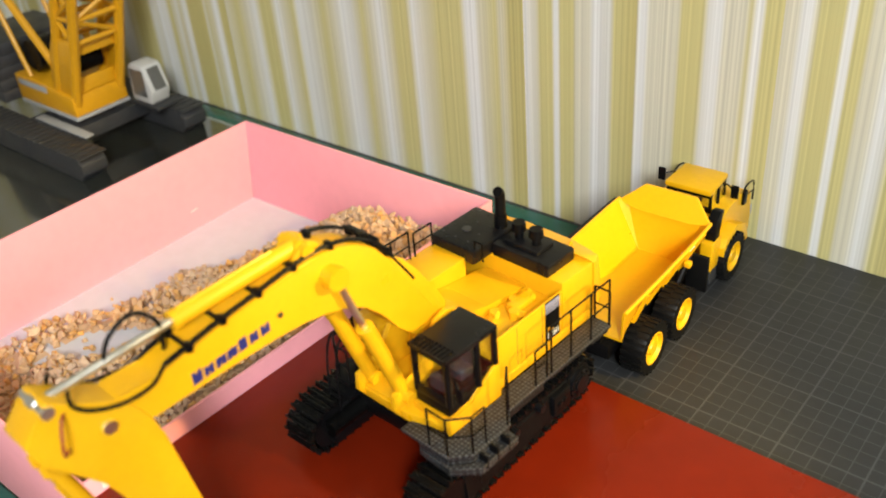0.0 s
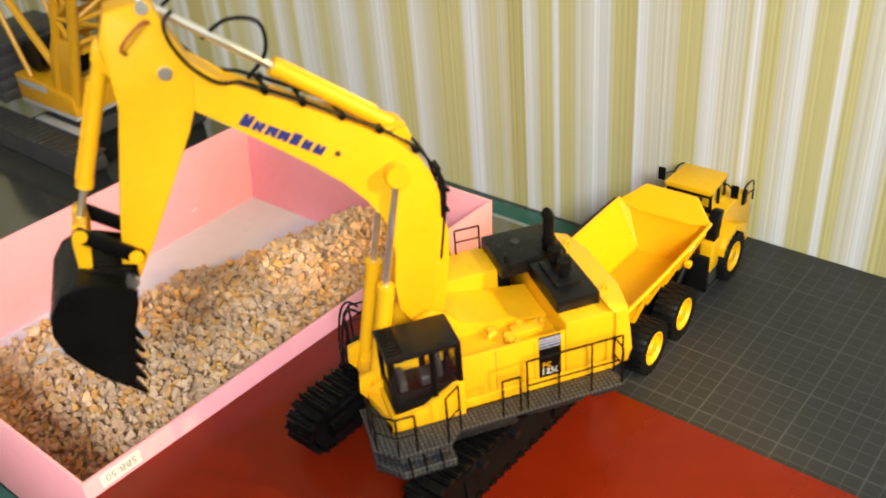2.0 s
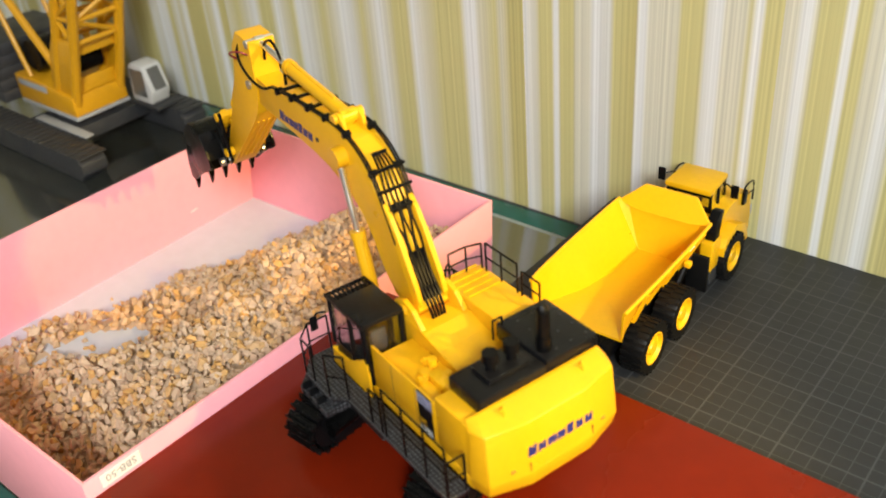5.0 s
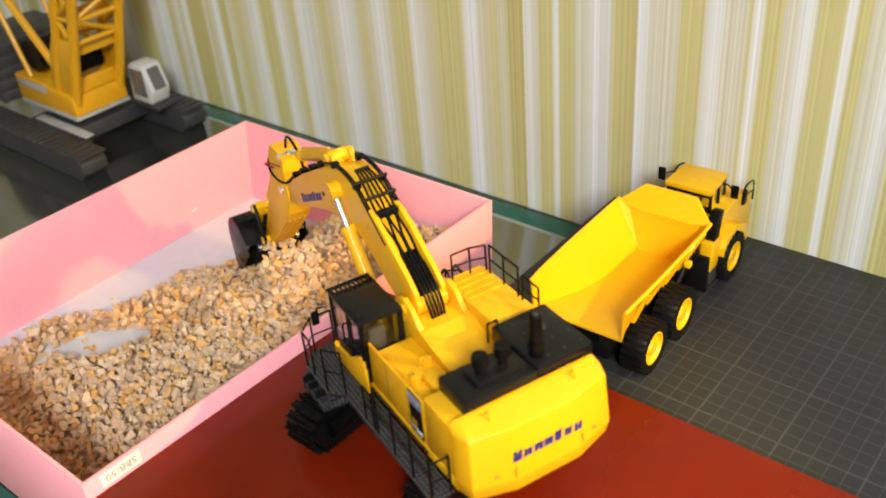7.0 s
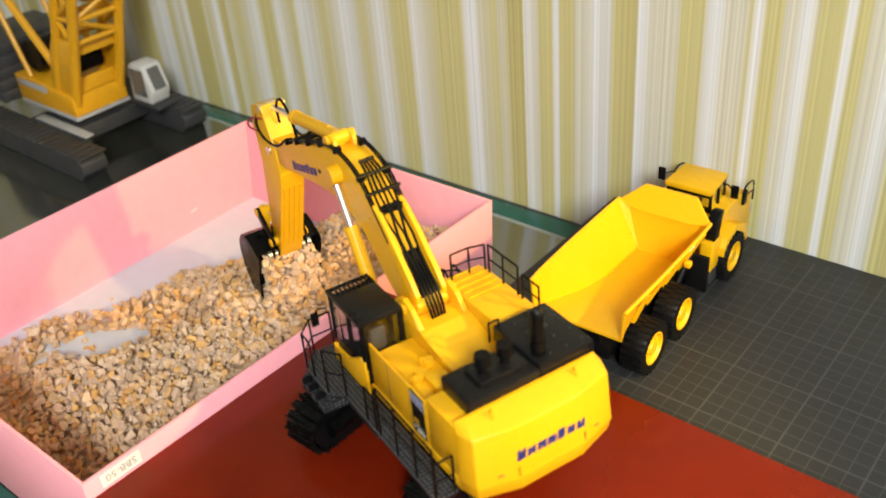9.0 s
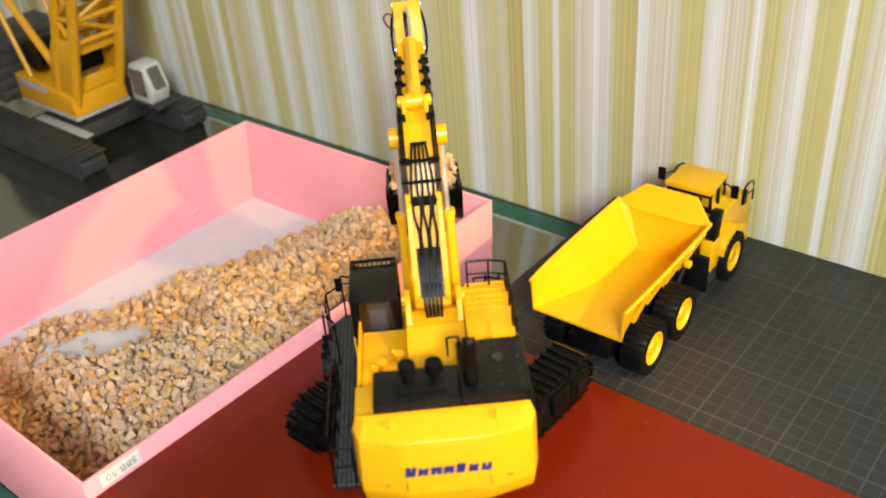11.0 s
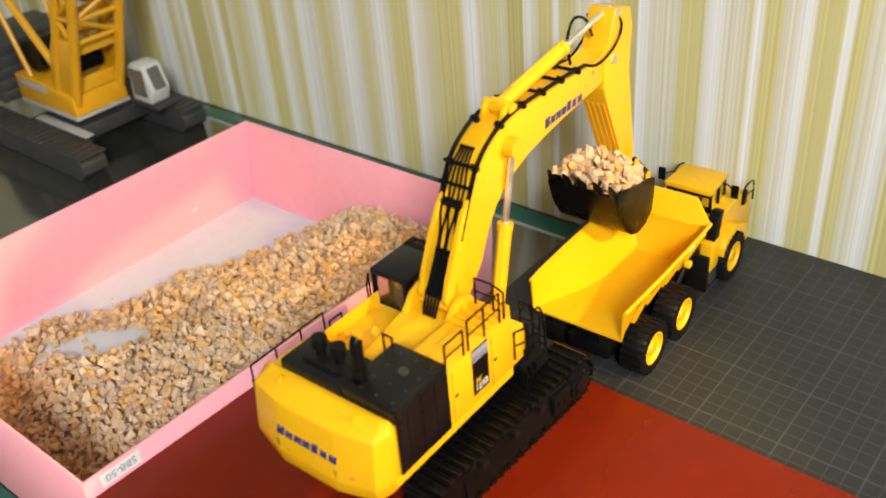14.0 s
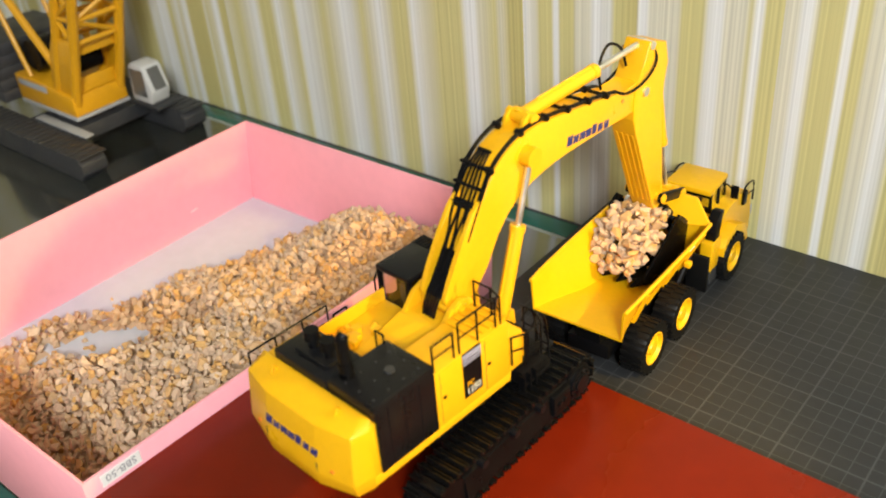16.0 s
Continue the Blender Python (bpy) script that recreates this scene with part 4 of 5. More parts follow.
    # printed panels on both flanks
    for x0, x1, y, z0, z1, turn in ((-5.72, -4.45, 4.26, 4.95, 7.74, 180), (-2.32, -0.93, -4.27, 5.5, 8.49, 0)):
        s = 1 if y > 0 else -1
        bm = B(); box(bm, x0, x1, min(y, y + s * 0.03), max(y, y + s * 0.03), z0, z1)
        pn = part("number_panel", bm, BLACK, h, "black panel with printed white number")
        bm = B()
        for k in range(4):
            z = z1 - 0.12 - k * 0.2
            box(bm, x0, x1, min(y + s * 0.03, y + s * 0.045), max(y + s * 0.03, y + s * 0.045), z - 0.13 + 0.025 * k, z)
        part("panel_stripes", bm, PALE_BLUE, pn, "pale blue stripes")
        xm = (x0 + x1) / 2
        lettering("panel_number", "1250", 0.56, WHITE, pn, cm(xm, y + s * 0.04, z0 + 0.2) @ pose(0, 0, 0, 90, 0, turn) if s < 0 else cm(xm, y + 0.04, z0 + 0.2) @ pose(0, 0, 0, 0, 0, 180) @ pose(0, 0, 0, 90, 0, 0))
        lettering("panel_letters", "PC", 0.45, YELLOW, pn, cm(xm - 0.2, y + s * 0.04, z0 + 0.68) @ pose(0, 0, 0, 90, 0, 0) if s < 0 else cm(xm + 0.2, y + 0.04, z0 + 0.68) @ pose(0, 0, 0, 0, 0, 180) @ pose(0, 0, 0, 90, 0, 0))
    # door seams, latches and hinges on the flanks
    for x in (-4.0, -0.6):
        bm = B(); box(bm, x, x + 0.022, -4.275, -4.255, 5.0, 8.35)
        part("door_seam", bm, WOOD, h, "dark door seam")
        bm = B(); box(bm, x + 0.15, x + 0.4, -4.31, -4.255, 6.55, 6.7, 0.015)
        part("latch", bm, BLACK, h, "small black latch")
    for x in (-4.2, -2.0):
        bm = B(); box(bm, x, x + 0.022, 4.262 if x < -6 else 4.245, 4.282 if x < -6 else 4.265, 5.0, 7.6)
        part("door_seam", bm, WOOD, h, "dark door seam")
    for y in (-2.0, 2.0):
        bm = B(); box(bm, -10.62, -10.58, y - 0.02, y + 0.02, 5.3, 5.9)
        part("casting_line", bm, WOOD, cw, "fine casting line")
    # boom bracket plates and nose
    for s in (-1, 1):
        bm = B()
        prism(bm, [(-0.9, 4.85), (-1.3, 7.6), (-0.2, 8.8), (0.6, 9.1), (1.4, 8.8), (2.0, 7.9), (3.2, 6.3), (4.9, 5.9), (5.0, 4.9), (4.6, 4.3), (1.0, 4.4)], s * 1.42 - 0.16, s * 1.42 + 0.16, 0.04)
        part("boom_bracket", bm, YELLOW, h)
        bm = B(); tube(bm, [(FOOT[0], s * 1.3, FOOT[1]), (FOOT[0], s * 1.75, FOOT[1])], 0.35, 16)
        part("pin_boss", bm, YELLOW, h)
        bm = B(); tube(bm, [(BASE_PIN[0], s * 1.1, BASE_PIN[1]), (BASE_PIN[0], s * 1.95, BASE_PIN[1])], 0.42, 16)
        part("pin_boss", bm, YELLOW, h)
    bm = B(); box(bm, 0.9, 4.5, -1.25, 1.25, 4.3, 5.0, 0.06)
    part("front_nose", bm, YELLOW, h)
    # hoses that rise from the tunnel into the boom
    for k in range(5):
        y = -0.44 + k * 0.22
        bm = B(); tube(bm, arc([(-0.6, y * 0.8, 7.5), (-0.2, y, 8.6), (0.5, y, 9.5), (1.6, y, 10.3)], 5), 0.085, 6)
        part("hose", bm, BLACK, h, "black hydraulic hose")
    # cab
    bm = B()
    box(bm, 0.0, 3.75, 2.0, 4.45, 4.9, 6.1, 0.08)
    box(bm, 0.0, 3.75, 4.4, 4.52, 5.9, 6.7, 0.04)
    box(bm, 3.62, 3.78, 2.0, 4.5, 5.9, 6.5, 0.04)
    box(bm, 0.0, 0.2, 2.0, 4.5, 6.0, 6.5)
    cab = part("cab", bm, BLACK, h, "black glazed operator cab")
    for x, y in ((0.1, 2.1), (0.1, 4.45), (3.65, 2.1), (3.7, 4.45), (1.5, 4.48), (1.5, 2.08)):
        bm = B(); tube(bm, [(x, y, 6.0), (x, y, 8.95)], 0.19, 8)
        part("cab_pillar", bm, BLACK, cab)
    bm = B(); slab(bm, [(-0.05, 1.95), (3.0, 1.95), (3.0, 4.65), (-0.05, 4.65)], 8.85, 9.2, 0.1)
    part("cab_roof", bm, COVER, cab)
    bm = B()
    box(bm, 2.9, 3.95, 1.98, 2.08, 9.0, 9.2)
    box(bm, 2.9, 3.95, 4.54, 4.64, 9.0, 9.2)
    box(bm, 3.85, 3.95, 1.98, 4.64, 9.0, 9.2)
    part("visor_frame", bm, COVER, cab, "black barred roof visor")
    for k in range(9):
        y = 2.22 + k * 0.27
        bm = B(); box(bm, 2.9, 3.9, y, y + 0.08, 9.02, 9.18)
        part("visor_bar", bm, COVER, cab)
    bm = B(); box(bm, 2.95, 3.85, 2.1, 4.5, 8.75, 8.8)
    part("visor_plate", bm, COVER, cab)
    bm = B(); box(bm, 1.0, 2.0, 2.7, 3.7, 6.1, 6.7, 0.1); box(bm, 0.8, 1.1, 2.7, 3.7, 6.4, 7.8, 0.1); box(bm, 2.8, 3.2, 2.6, 3.9, 6.1, 6.9, 0.05)
    part("seat", bm, GREY, cab, "grey operator seat")
    for x0, x1, y0, y1 in ((0.06, 0.09, 2.2, 4.35), (3.68, 3.71, 2.2, 4.35), (0.2, 1.4, 4.5, 4.53), (1.6, 3.6, 4.5, 4.53), (0.2, 3.6, 2.02, 2.05)):
        bm = B(); box(bm, x0, x1, y0, y1, 6.15, 8.85)
        part("cab_pane", bm, GLASS, cab).visible_shadow = False
    bm = B(); prism(bm, [(-0.05, 4.3), (-0.05, 6.6), (0.5, 6.6), (1.3, 6.1), (2.2, 5.45), (3.6, 5.3), (3.95, 5.5), (4.05, 4.3)], 4.47, 4.66, 0.03)
    part("cab_skirt", bm, YELLOW, h, "yellow skirt under the cab")
    bm = B(); box(bm, 3.76, 4.0, 2.0, 4.6, 4.3, 5.35, 0.04)
    part("cab_front_skirt", bm, YELLOW, h)
    bm = B(); tube(bm, arc([(3.7, 4.8, 8.2), (3.9, 5.3, 8.2), (4.0, 5.5, 7.8)], 3), 0.06, 6); box(bm, 3.92, 4.06, 5.3, 5.75, 7.1, 8.0, 0.04)
    part("mirror", bm, BLACK, h, "black wing mirror")
    # left catwalk in dark tread plate, with aprons and rails
    cwk = part("catwalk", (lambda bm: (slab(bm, [(-8.8, 4.45), (-8.8, 5.75), (0.6, 5.75), (1.4, 6.5), (4.2, 6.5), (5.3, 5.6), (5.3, 2.2), (4.15, 2.2), (4.15, 4.75), (-0.2, 4.75), (-0.2, 4.45)], 4.15, 4.35, 0.02), bm)[-1])(B()), TREAD, h, "dark tread-plate catwalk")
    for x0, x1, y1, z0 in ((-2.6, 0.9, 5.6, 3.45), (-6.5, -3.2, 5.6, 3.75), (-8.7, -7.0, 5.65, 3.8)):
        bm = B(); box(bm, x0, x1, 4.5, y1, z0, 4.14, 0.08)
        part("step_box", bm, TREAD, h, "black step box under the catwalk")
    for reach, z0, z1 in ((0.0, 3.68, 4.14), (0.55, 3.12, 3.66)):
        bm = B()
        slab(bm, [(1.2, 5.0), (1.4 - reach * 0.2, 6.4 + reach), (4.2, 6.4 + reach), (5.2 + reach * 0.3, 5.5 + reach * 0.4), (5.2, 3.4), (4.3, 3.2), (4.2, 5.0)], z0, z1, 0.05)
        part("front_step_box", bm, TREAD, h, "dark tread-plate step under the catwalk")
        bm = B(); tube(bm, [(1.5, 6.4 + reach, z1), (4.1, 6.4 + reach, z1)], 0.05, 6)
        part("step_nosing", bm, GREY, h, "worn grey step edge")
    for x in (2.0, 2.9, 3.7):
        bm = B(); box(bm, x, x + 0.12, 6.3, 7.0, 3.3, 4.1, 0.02)
        part("step_bracket", bm, BLACK, h)
    rail(h, [(-8.7, 5.65, 4.3), (-6.9, 5.65, 4.3), (-5.0, 5.65, 4.3), (-3.2, 5.65, 4.3)], 3.3)
    rail(h, [(-2.8, 5.65, 4.3), (-1.8, 5.65, 4.3)], 2.4)
    rail(h, [(0.6, 5.7, 4.3), (1.5, 6.4, 4.3)], 3.0)
    rail(h, [(3.2, 6.4, 4.3), (4.2, 6.4, 4.3), (5.15, 5.5, 4.3), (5.15, 4.2, 4.3)], 2.5)
    rail(h, [(-8.75, 5.65, 4.3), (-8.75, 4.6, 4.3)], 2.4)
    # rails over the right housing
    rail(h, [(-4.2, -4.1, 8.5), (-2.7, -4.1, 8.5)], 1.6)
    rail(h, [(-2.3, -4.1, 8.5), (-0.9, -4.1, 8.5), (0.5, -4.1, 8.5)], 1.9)
    rail(h, [(0.9, -4.1, 8.5), (1.2, -3.2, 8.5), (1.2, -2.0, 8.5)], 1.7)
    rail(h, [(1.4, -4.35, 5.4), (2.5, -4.35, 5.0)], 1.9)
    rail(h, [(3.2, -4.0, 5.0), (3.2, -2.4, 5.0)], 1.5)
    rail(h, [(2.8, -4.2, 4.4), (4.1, -4.2, 4.4), (4.6, -3.4, 4.4), (4.6, -2.5, 4.4)], 2.3)
    bm = B()
    for y in (-4.0, -3.2):
        tube(bm, arc([(5.1, y, 1.9), (5.0, y, 4.4), (4.7, y, 6.4), (4.2, y, 7.1), (3.6, y, 6.6)], 4), 0.07, 6)
    for k in range(5):
        tube(bm, [(5.1 - 0.02 * k, -4.0, 2.2 + 0.55 * k), (5.1 - 0.02 * k, -3.2, 2.2 + 0.55 * k)], 0.06, 6)
    part("ladder", bm, BLACK, h, "black boarding ladder with rails")
    bm = B(); slab(bm, [(2.2, -4.6), (4.4, -4.6), (4.9, -4.1), (4.9, -2.4), (4.2, -2.4), (4.2, -4.3), (2.2, -4.3)], 3.4, 3.6, 0.02)
    part("front_platform", bm, BLACK, h, "black front platform")
    rail(h, [(-4.7, -1.1, 8.5), (-4.7, -0.5, 8.5)], 1.2, mid=False)
    bm = B()
    box(bm, 2.2, 4.2, -4.4, -2.3, 3.3, 4.24, 0.08)
    for k in range(3):
        box(bm, 2.0 + 0.5 * k, 2.1 + 0.5 * k, -4.7, -4.2, 2.5 + 0.3 * k, 4.2)
    box(bm, 3.0, 4.8, -3.8, -2.4, 4.3, 4.5, 0.02)
    part("ladder_block", bm, BLACK, h, "black ladder and step block")
    return h


def build_boom(root):
    b = new("boom")
    b.parent = root
    b.empty_display_size = 0.01
    tagged(b, "yellow bent boom")
    prof = [(-0.5, -0.45), (-0.65, 0.2), (-0.2, 0.6), (0.8, 1.15), (2.7, 2.75), (4.2, 4.1), (5.5, 5.05), (6.7, 5.42), (7.9, 5.5), (9.6, 5.15), (12.0, 4.05), (14.6, 2.8), (17.0, 1.45), (18.6, 1.1), (19.4, 0.85), (19.85, 0.2), (19.6, -0.5),
            (19.0, -0.85), (17.0, -0.35), (15.0, 0.35), (13.2, 0.95), (11.1, 1.6), (9.5, 2.0), (8.0, 2.25), (6.6, 2.2), (5.6, 1.95), (4.4, 1.2), (3.0, 0.05), (1.6, -0.75), (0.3, -0.8)]
    bm = B()
    prism(bm, prof, -0.98, 0.98)
    for v in bm.verts:
        k = min(max((v.co.x - 6) / 13, 0), 1)
        v.co.y *= 1 - 0.2 * k
    es = [e for e in bm.edges]
    bmesh.ops.bevel(bm, geom=es, offset=0.07, segments=2, affect="EDGES", profile=0.5)
    part("boom_arm", bm, YELLOW, b)
    for s in (-1, 1):
        bm = B(); prism(bm, [(-0.5, 0.1), (-0.45, 0.8), (0.3, 1.55), (2.3, 3.25), (3.3, 4.0), (4.1, 4.3), (4.4, 4.2), (2.7, 2.5), (0.8, 0.95)], s * 0.84 - 0.15, s * 0.84 + 0.15, 0.05)
        part("boom_fork", bm, YELLOW, b)
    bm = B(); tube(bm, [(BOOM_PIN[0], -1.64, BOOM_PIN[1]), (BOOM_PIN[0], 1.64, BOOM_PIN[1])], 0.6, 20)
    part("cylinder_boss", bm, YELLOW, b)
    bm = B()
    for s in (-1, 1):
        prism(bm, [(8.4, 5.2), (8.9, 5.9), (9.5, 6.05), (10.0, 5.6), (10.4, 4.8)], s * 0.62 - 0.13, s * 0.62 + 0.13, 0.04)
    tube(bm, [(ARM_BASE[0], -0.95, ARM_BASE[1]), (ARM_BASE[0], 0.95, ARM_BASE[1])], 0.34, 14)
    part("arm_cylinder_bracket", bm, YELLOW, b)
    bm = B(); tube(bm, [(BOOM_L, -1.05, 0), (BOOM_L, 1.05, 0)], 0.3, 16)
    part("boom_pin", bm, STEEL, b, "grey steel pin")
    for s in (-1, 1):
        at = cm(13.3, s * 0.887, 1.12 if s < 0 else 1.35, 0, 0, -0.865 * s) @ (pose(0, 0, 0, 0, 0, 180) @ pose(0, 0, 0, 0, -23, 0) if s > 0 else pose(0, 0, 0, 0, 23, 0))
        mark_blocks(4.3, 0.62, BLUE, b, at, 0.05)
        bm = B(); disc(bm, 10.9 if s > 0 else 17.0, s * 0.78, s * 0.97 if s > 0 else s * 0.85, 2.8 if s > 0 else 0.9, 0.14, 12)
        part("service_plug", bm, WOOD if s > 0 else ORANGE, b)
    # hose runs with clamps
    line = [(2.4, 2.75), (4.0, 4.15), (5.4, 5.25), (6.8, 5.7), (8.4, 5.7), (10.2, 5.15), (12.2, 4.2), (14.6, 3.05), (16.6, 1.95)]
    for s in (-1, 1):
        for o in (0.0, 0.16):
            bm = B(); tube(bm, arc([(x, s * (0.98 - o - 0.018 * max(x - 8, 0)), z) for x, z in line], 4), 0.075, 6)
            part("hose", bm, BLACK, b, "black hydraulic hose")
        for x, z in ((5.5, 5.3), (8.3, 5.68), (10.4, 5.05), (12.2, 4.2), (14.0, 3.35), (15.6, 2.5)):
            bm = B()
            box(bm, x - 0.14, x + 0.14, s * 0.82 - 0.25, s * 0.82 + 0.25, z - 0.2, z + 0.16, 0.03)
            part("hose_clamp", bm, BLACK, b, "black hose clamp")
        # loop that passes over to the stick
        bm = B(); tube(bm, arc([(16.6, s * 0.7, 1.95), (17.3, s * 0.98, 1.3), (18.6, s * 1.12, 1.0), (19.9, s * 1.12, 1.1), (20.7, s * 1.0, 1.5), (20.8, s * 0.8, 2.1)], 5), 0.09, 6)
        part("hose_loop", bm, BLACK, b, "black looped hose")
    for x, z in ((10.4, 5.0), (12.2, 4.1), (14.0, 3.25), (15.6, 2.45)):
        bm = B(); box(bm, x - 0.07, x + 0.07, -0.8, 0.8, z - 0.06, z + 0.1)
        part("cross_bar", bm, BLACK, b, "black cross bar")
    for x, z, w in ((5.4, 5.45, 1.1), (4.5, 4.75, 1.1), (6.3, 5.8, 0.45)):
        bm = B(); tube(bm, [(x, -w, z), (x, w, z)], 0.11, 6)
        part("hose_tie", bm, BLACK, b, "black hose tie")
    bm = B(); prism(bm, [(-0.3, 0.5), (0.8, 1.1), (1.9, 2.05), (1.9, 2.2), (0.75, 1.2), (-0.35, 0.6)], -0.66, 0.66)
    part("hose_cavity", bm, BLACK, b, "black hose opening")
    bm = B(); box(bm, 3.6, 4.0, -0.8, 0.8, 3.75, 4.15, 0.05)
    part("hose_block", bm, BLACK, b, "black hose block")
    for k in range(5):
        y = -0.6 + k * 0.3
        bm = B(); tube(bm, arc([(0.2, y * 0.7, 1.15), (1.2, y * 0.75, 1.85), (2.3, y * 0.8 + (0.08 if k % 2 else -0.08), 2.85), (3.3, y * 0.9 - (0.08 if k % 2 else -0.08), 3.75), (4.3, y, 4.6), (5.4, y * 0.8, 5.45), (6.3, y * 0.6, 5.75)], 4), 0.075, 6)
        part("hose", bm, BLACK, b, "black hydraulic hose")
    bm = B(); tube(bm, arc([(16.2, 0.0, 2.2), (16.6, 0.1, 3.6), (17.8, 0.15, 4.3), (18.8, 0.1, 3.4), (18.9, 0.0, 2.0)], 6), 0.1, 6)
    part("hose_loop", bm, BLACK, b, "black looped hose")
    return b


def build_stick(root):
    s = new("stick")
    s.parent = root
    s.empty_display_size = 0.01
    tagged(s, "yellow dipper stick")
    prof = [(-2.95, 1.1), (-2.6, 1.75), (-2.0, 2.75), (-0.5, 2.75), (0.6, 2.05), (2.1, 1.5), (7.1, 0.9), (9.2, 0.55), (10.2, 0.42), (10.45, 0), (10.2, -0.42), (8.8, -0.65), (5.3, -1.1), (2.4, -1.45), (1.3, -1.5), (0.2, -1.25), (-0.7, -0.85), (-1.7, 0.1)]
    bm = B()
    prism(bm, prof, -0.9, 0.9, 0.07)
    part("stick_arm", bm, YELLOW, s)
    for k in range(4):
        bm = B()
        y = -0.6 + k * 0.4
        vs = box(bm, 2.6, 8.8, y - 0.07, y + 0.07, -0.08, 0.08)
        for v in vs:
            v.co.z += -1.42 + 0.125 * (v.co.x - 2.6)
        part("stiffener_rib", bm, YELLOW, s)
    bm = B()
    tube(bm, [(STICK_TOP[0], -0.95, STICK_TOP[1]), (STICK_TOP[0], 0.95, STICK_TOP[1])], 0.28, 14)
    part("stick_pin", bm, STEEL, s, "grey steel pin")
    bm = B(); tube(bm, [(STICK_L, -1.25, 0), (STICK_L, 1.25, 0)], 0.3, 14)
    part("stick_pin", bm, STEEL, s, "grey steel pin")
    for q in (-1, 1):
        bm = B(); tube(bm, [(IDLER_X, q * 0.85, 0), (IDLER_X, q * 1.5, 0)], 0.33, 14)
        part("idler_boss", bm, YELLOW, s)
        bm = B(); prism(bm, [(-0.5, 2.0), (-0.5, 2.9), (0.1, 3.0), (0.5, 2.6), (0.9, 1.8)], q * 0.45 - 0.1, q * 0.45 + 0.1, 0.03)
        part("cylinder_ear", bm, YELLOW, s)
    bm = B(); tube(bm, arc([(-2.0, 0.88, 0.9), (-2.1, 1.3, 1.2), (-1.5, 1.6, 1.7), (-0.8, 1.4, 1.9), (-0.5, 0.88, 1.6)], 5), 0.065, 6)
    part("hose_loop", bm, RED_PIPE, s, "dark red looped hose")
    return s


BUCKET_W = 2.55


def build_bucket(root):
    b = new("bucket")
    b.parent = root
    b.empty_display_size = 0.01
    tagged(b, "glossy black digging bucket")
    shell = [(-0.1, 0.3), (-0.6, 1.3), (-0.78, 2.25), (-0.25, 3.15), (0.7, 3.7), (1.7, 3.75), (2.7, 3.4), (3.6, 2.75), (4.5, 1.85), (5.25, 0.9)]
    inner = [(0.15, 0.45), (-0.3, 1.35), (-0.48, 2.2), (-0.05, 2.95), (0.75, 3.45), (1.7, 3.5), (2.6, 3.17), (3.45, 2.55), (4.35, 1.67), (5.1, 0.75)]
    bm = B(); prism(bm, shell + inner[::-1], -BUCKET_W, BUCKET_W)
    part("bucket_shell", bm, GLOSS, b)
    for s in (-1, 1):
        bm = B(); prism(bm, [(-0.1, -0.2), (-0.35, 0.4)] + shell[1:] + [(4.7, 0.42), (3.2, 0.3), (1.6, 0.1), (0.6, -0.15)], s * BUCKET_W - 0.09, s * BUCKET_W + 0.09, 0.02)
        part("side_plate", bm, GLOSS, b)
    for y in (-1.35, -0.95, 0.95, 1.35):
        bm = B(); prism(bm, [(-0.5, -0.3), (-0.75, 1.0), (-0.75, 2.3), (-0.1, 3.0), (0.3, 2.2), (0.4, 0.4), (0.3, -0.3)], y - 0.1, y + 0.1, 0.03)
        part("lug_plate", bm, GLOSS, b)
    bm = B(); tube(bm, [(BUCKET_Q[0], -1.75, BUCKET_Q[1]), (BUCKET_Q[0], 1.75, BUCKET_Q[1])], 0.3, 14); tube(bm, [(0, -1.75, 0), (0, 1.75, 0)], 0.3, 14)
    part("bucket_pin", bm, STEEL, b, "grey steel pins")
    for k in range(5):
        y = -BUCKET_W + 0.25 + k * (2 * BUCKET_W - 0.5) / 4
        bm = B()
        loft(bm, [[(4.7, y - 0.22, 1.32), (4.7, y + 0.22, 1.32), (4.95, y + 0.22, 0.65), (4.95, y - 0.22, 0.65)],
                  [(5.5, y - 0.16, 0.72), (5.5, y + 0.16, 0.72), (5.35, y + 0.16, 0.35), (5.35, y - 0.16, 0.35)],
                  [(6.05, y - 0.07, 0.12), (6.05, y + 0.07, 0.12), (6.0, y + 0.07, 0.02), (6.0, y - 0.07, 0.02)]])
        part("tooth", bm, GLOSS, b, "black bucket tooth")
    return b


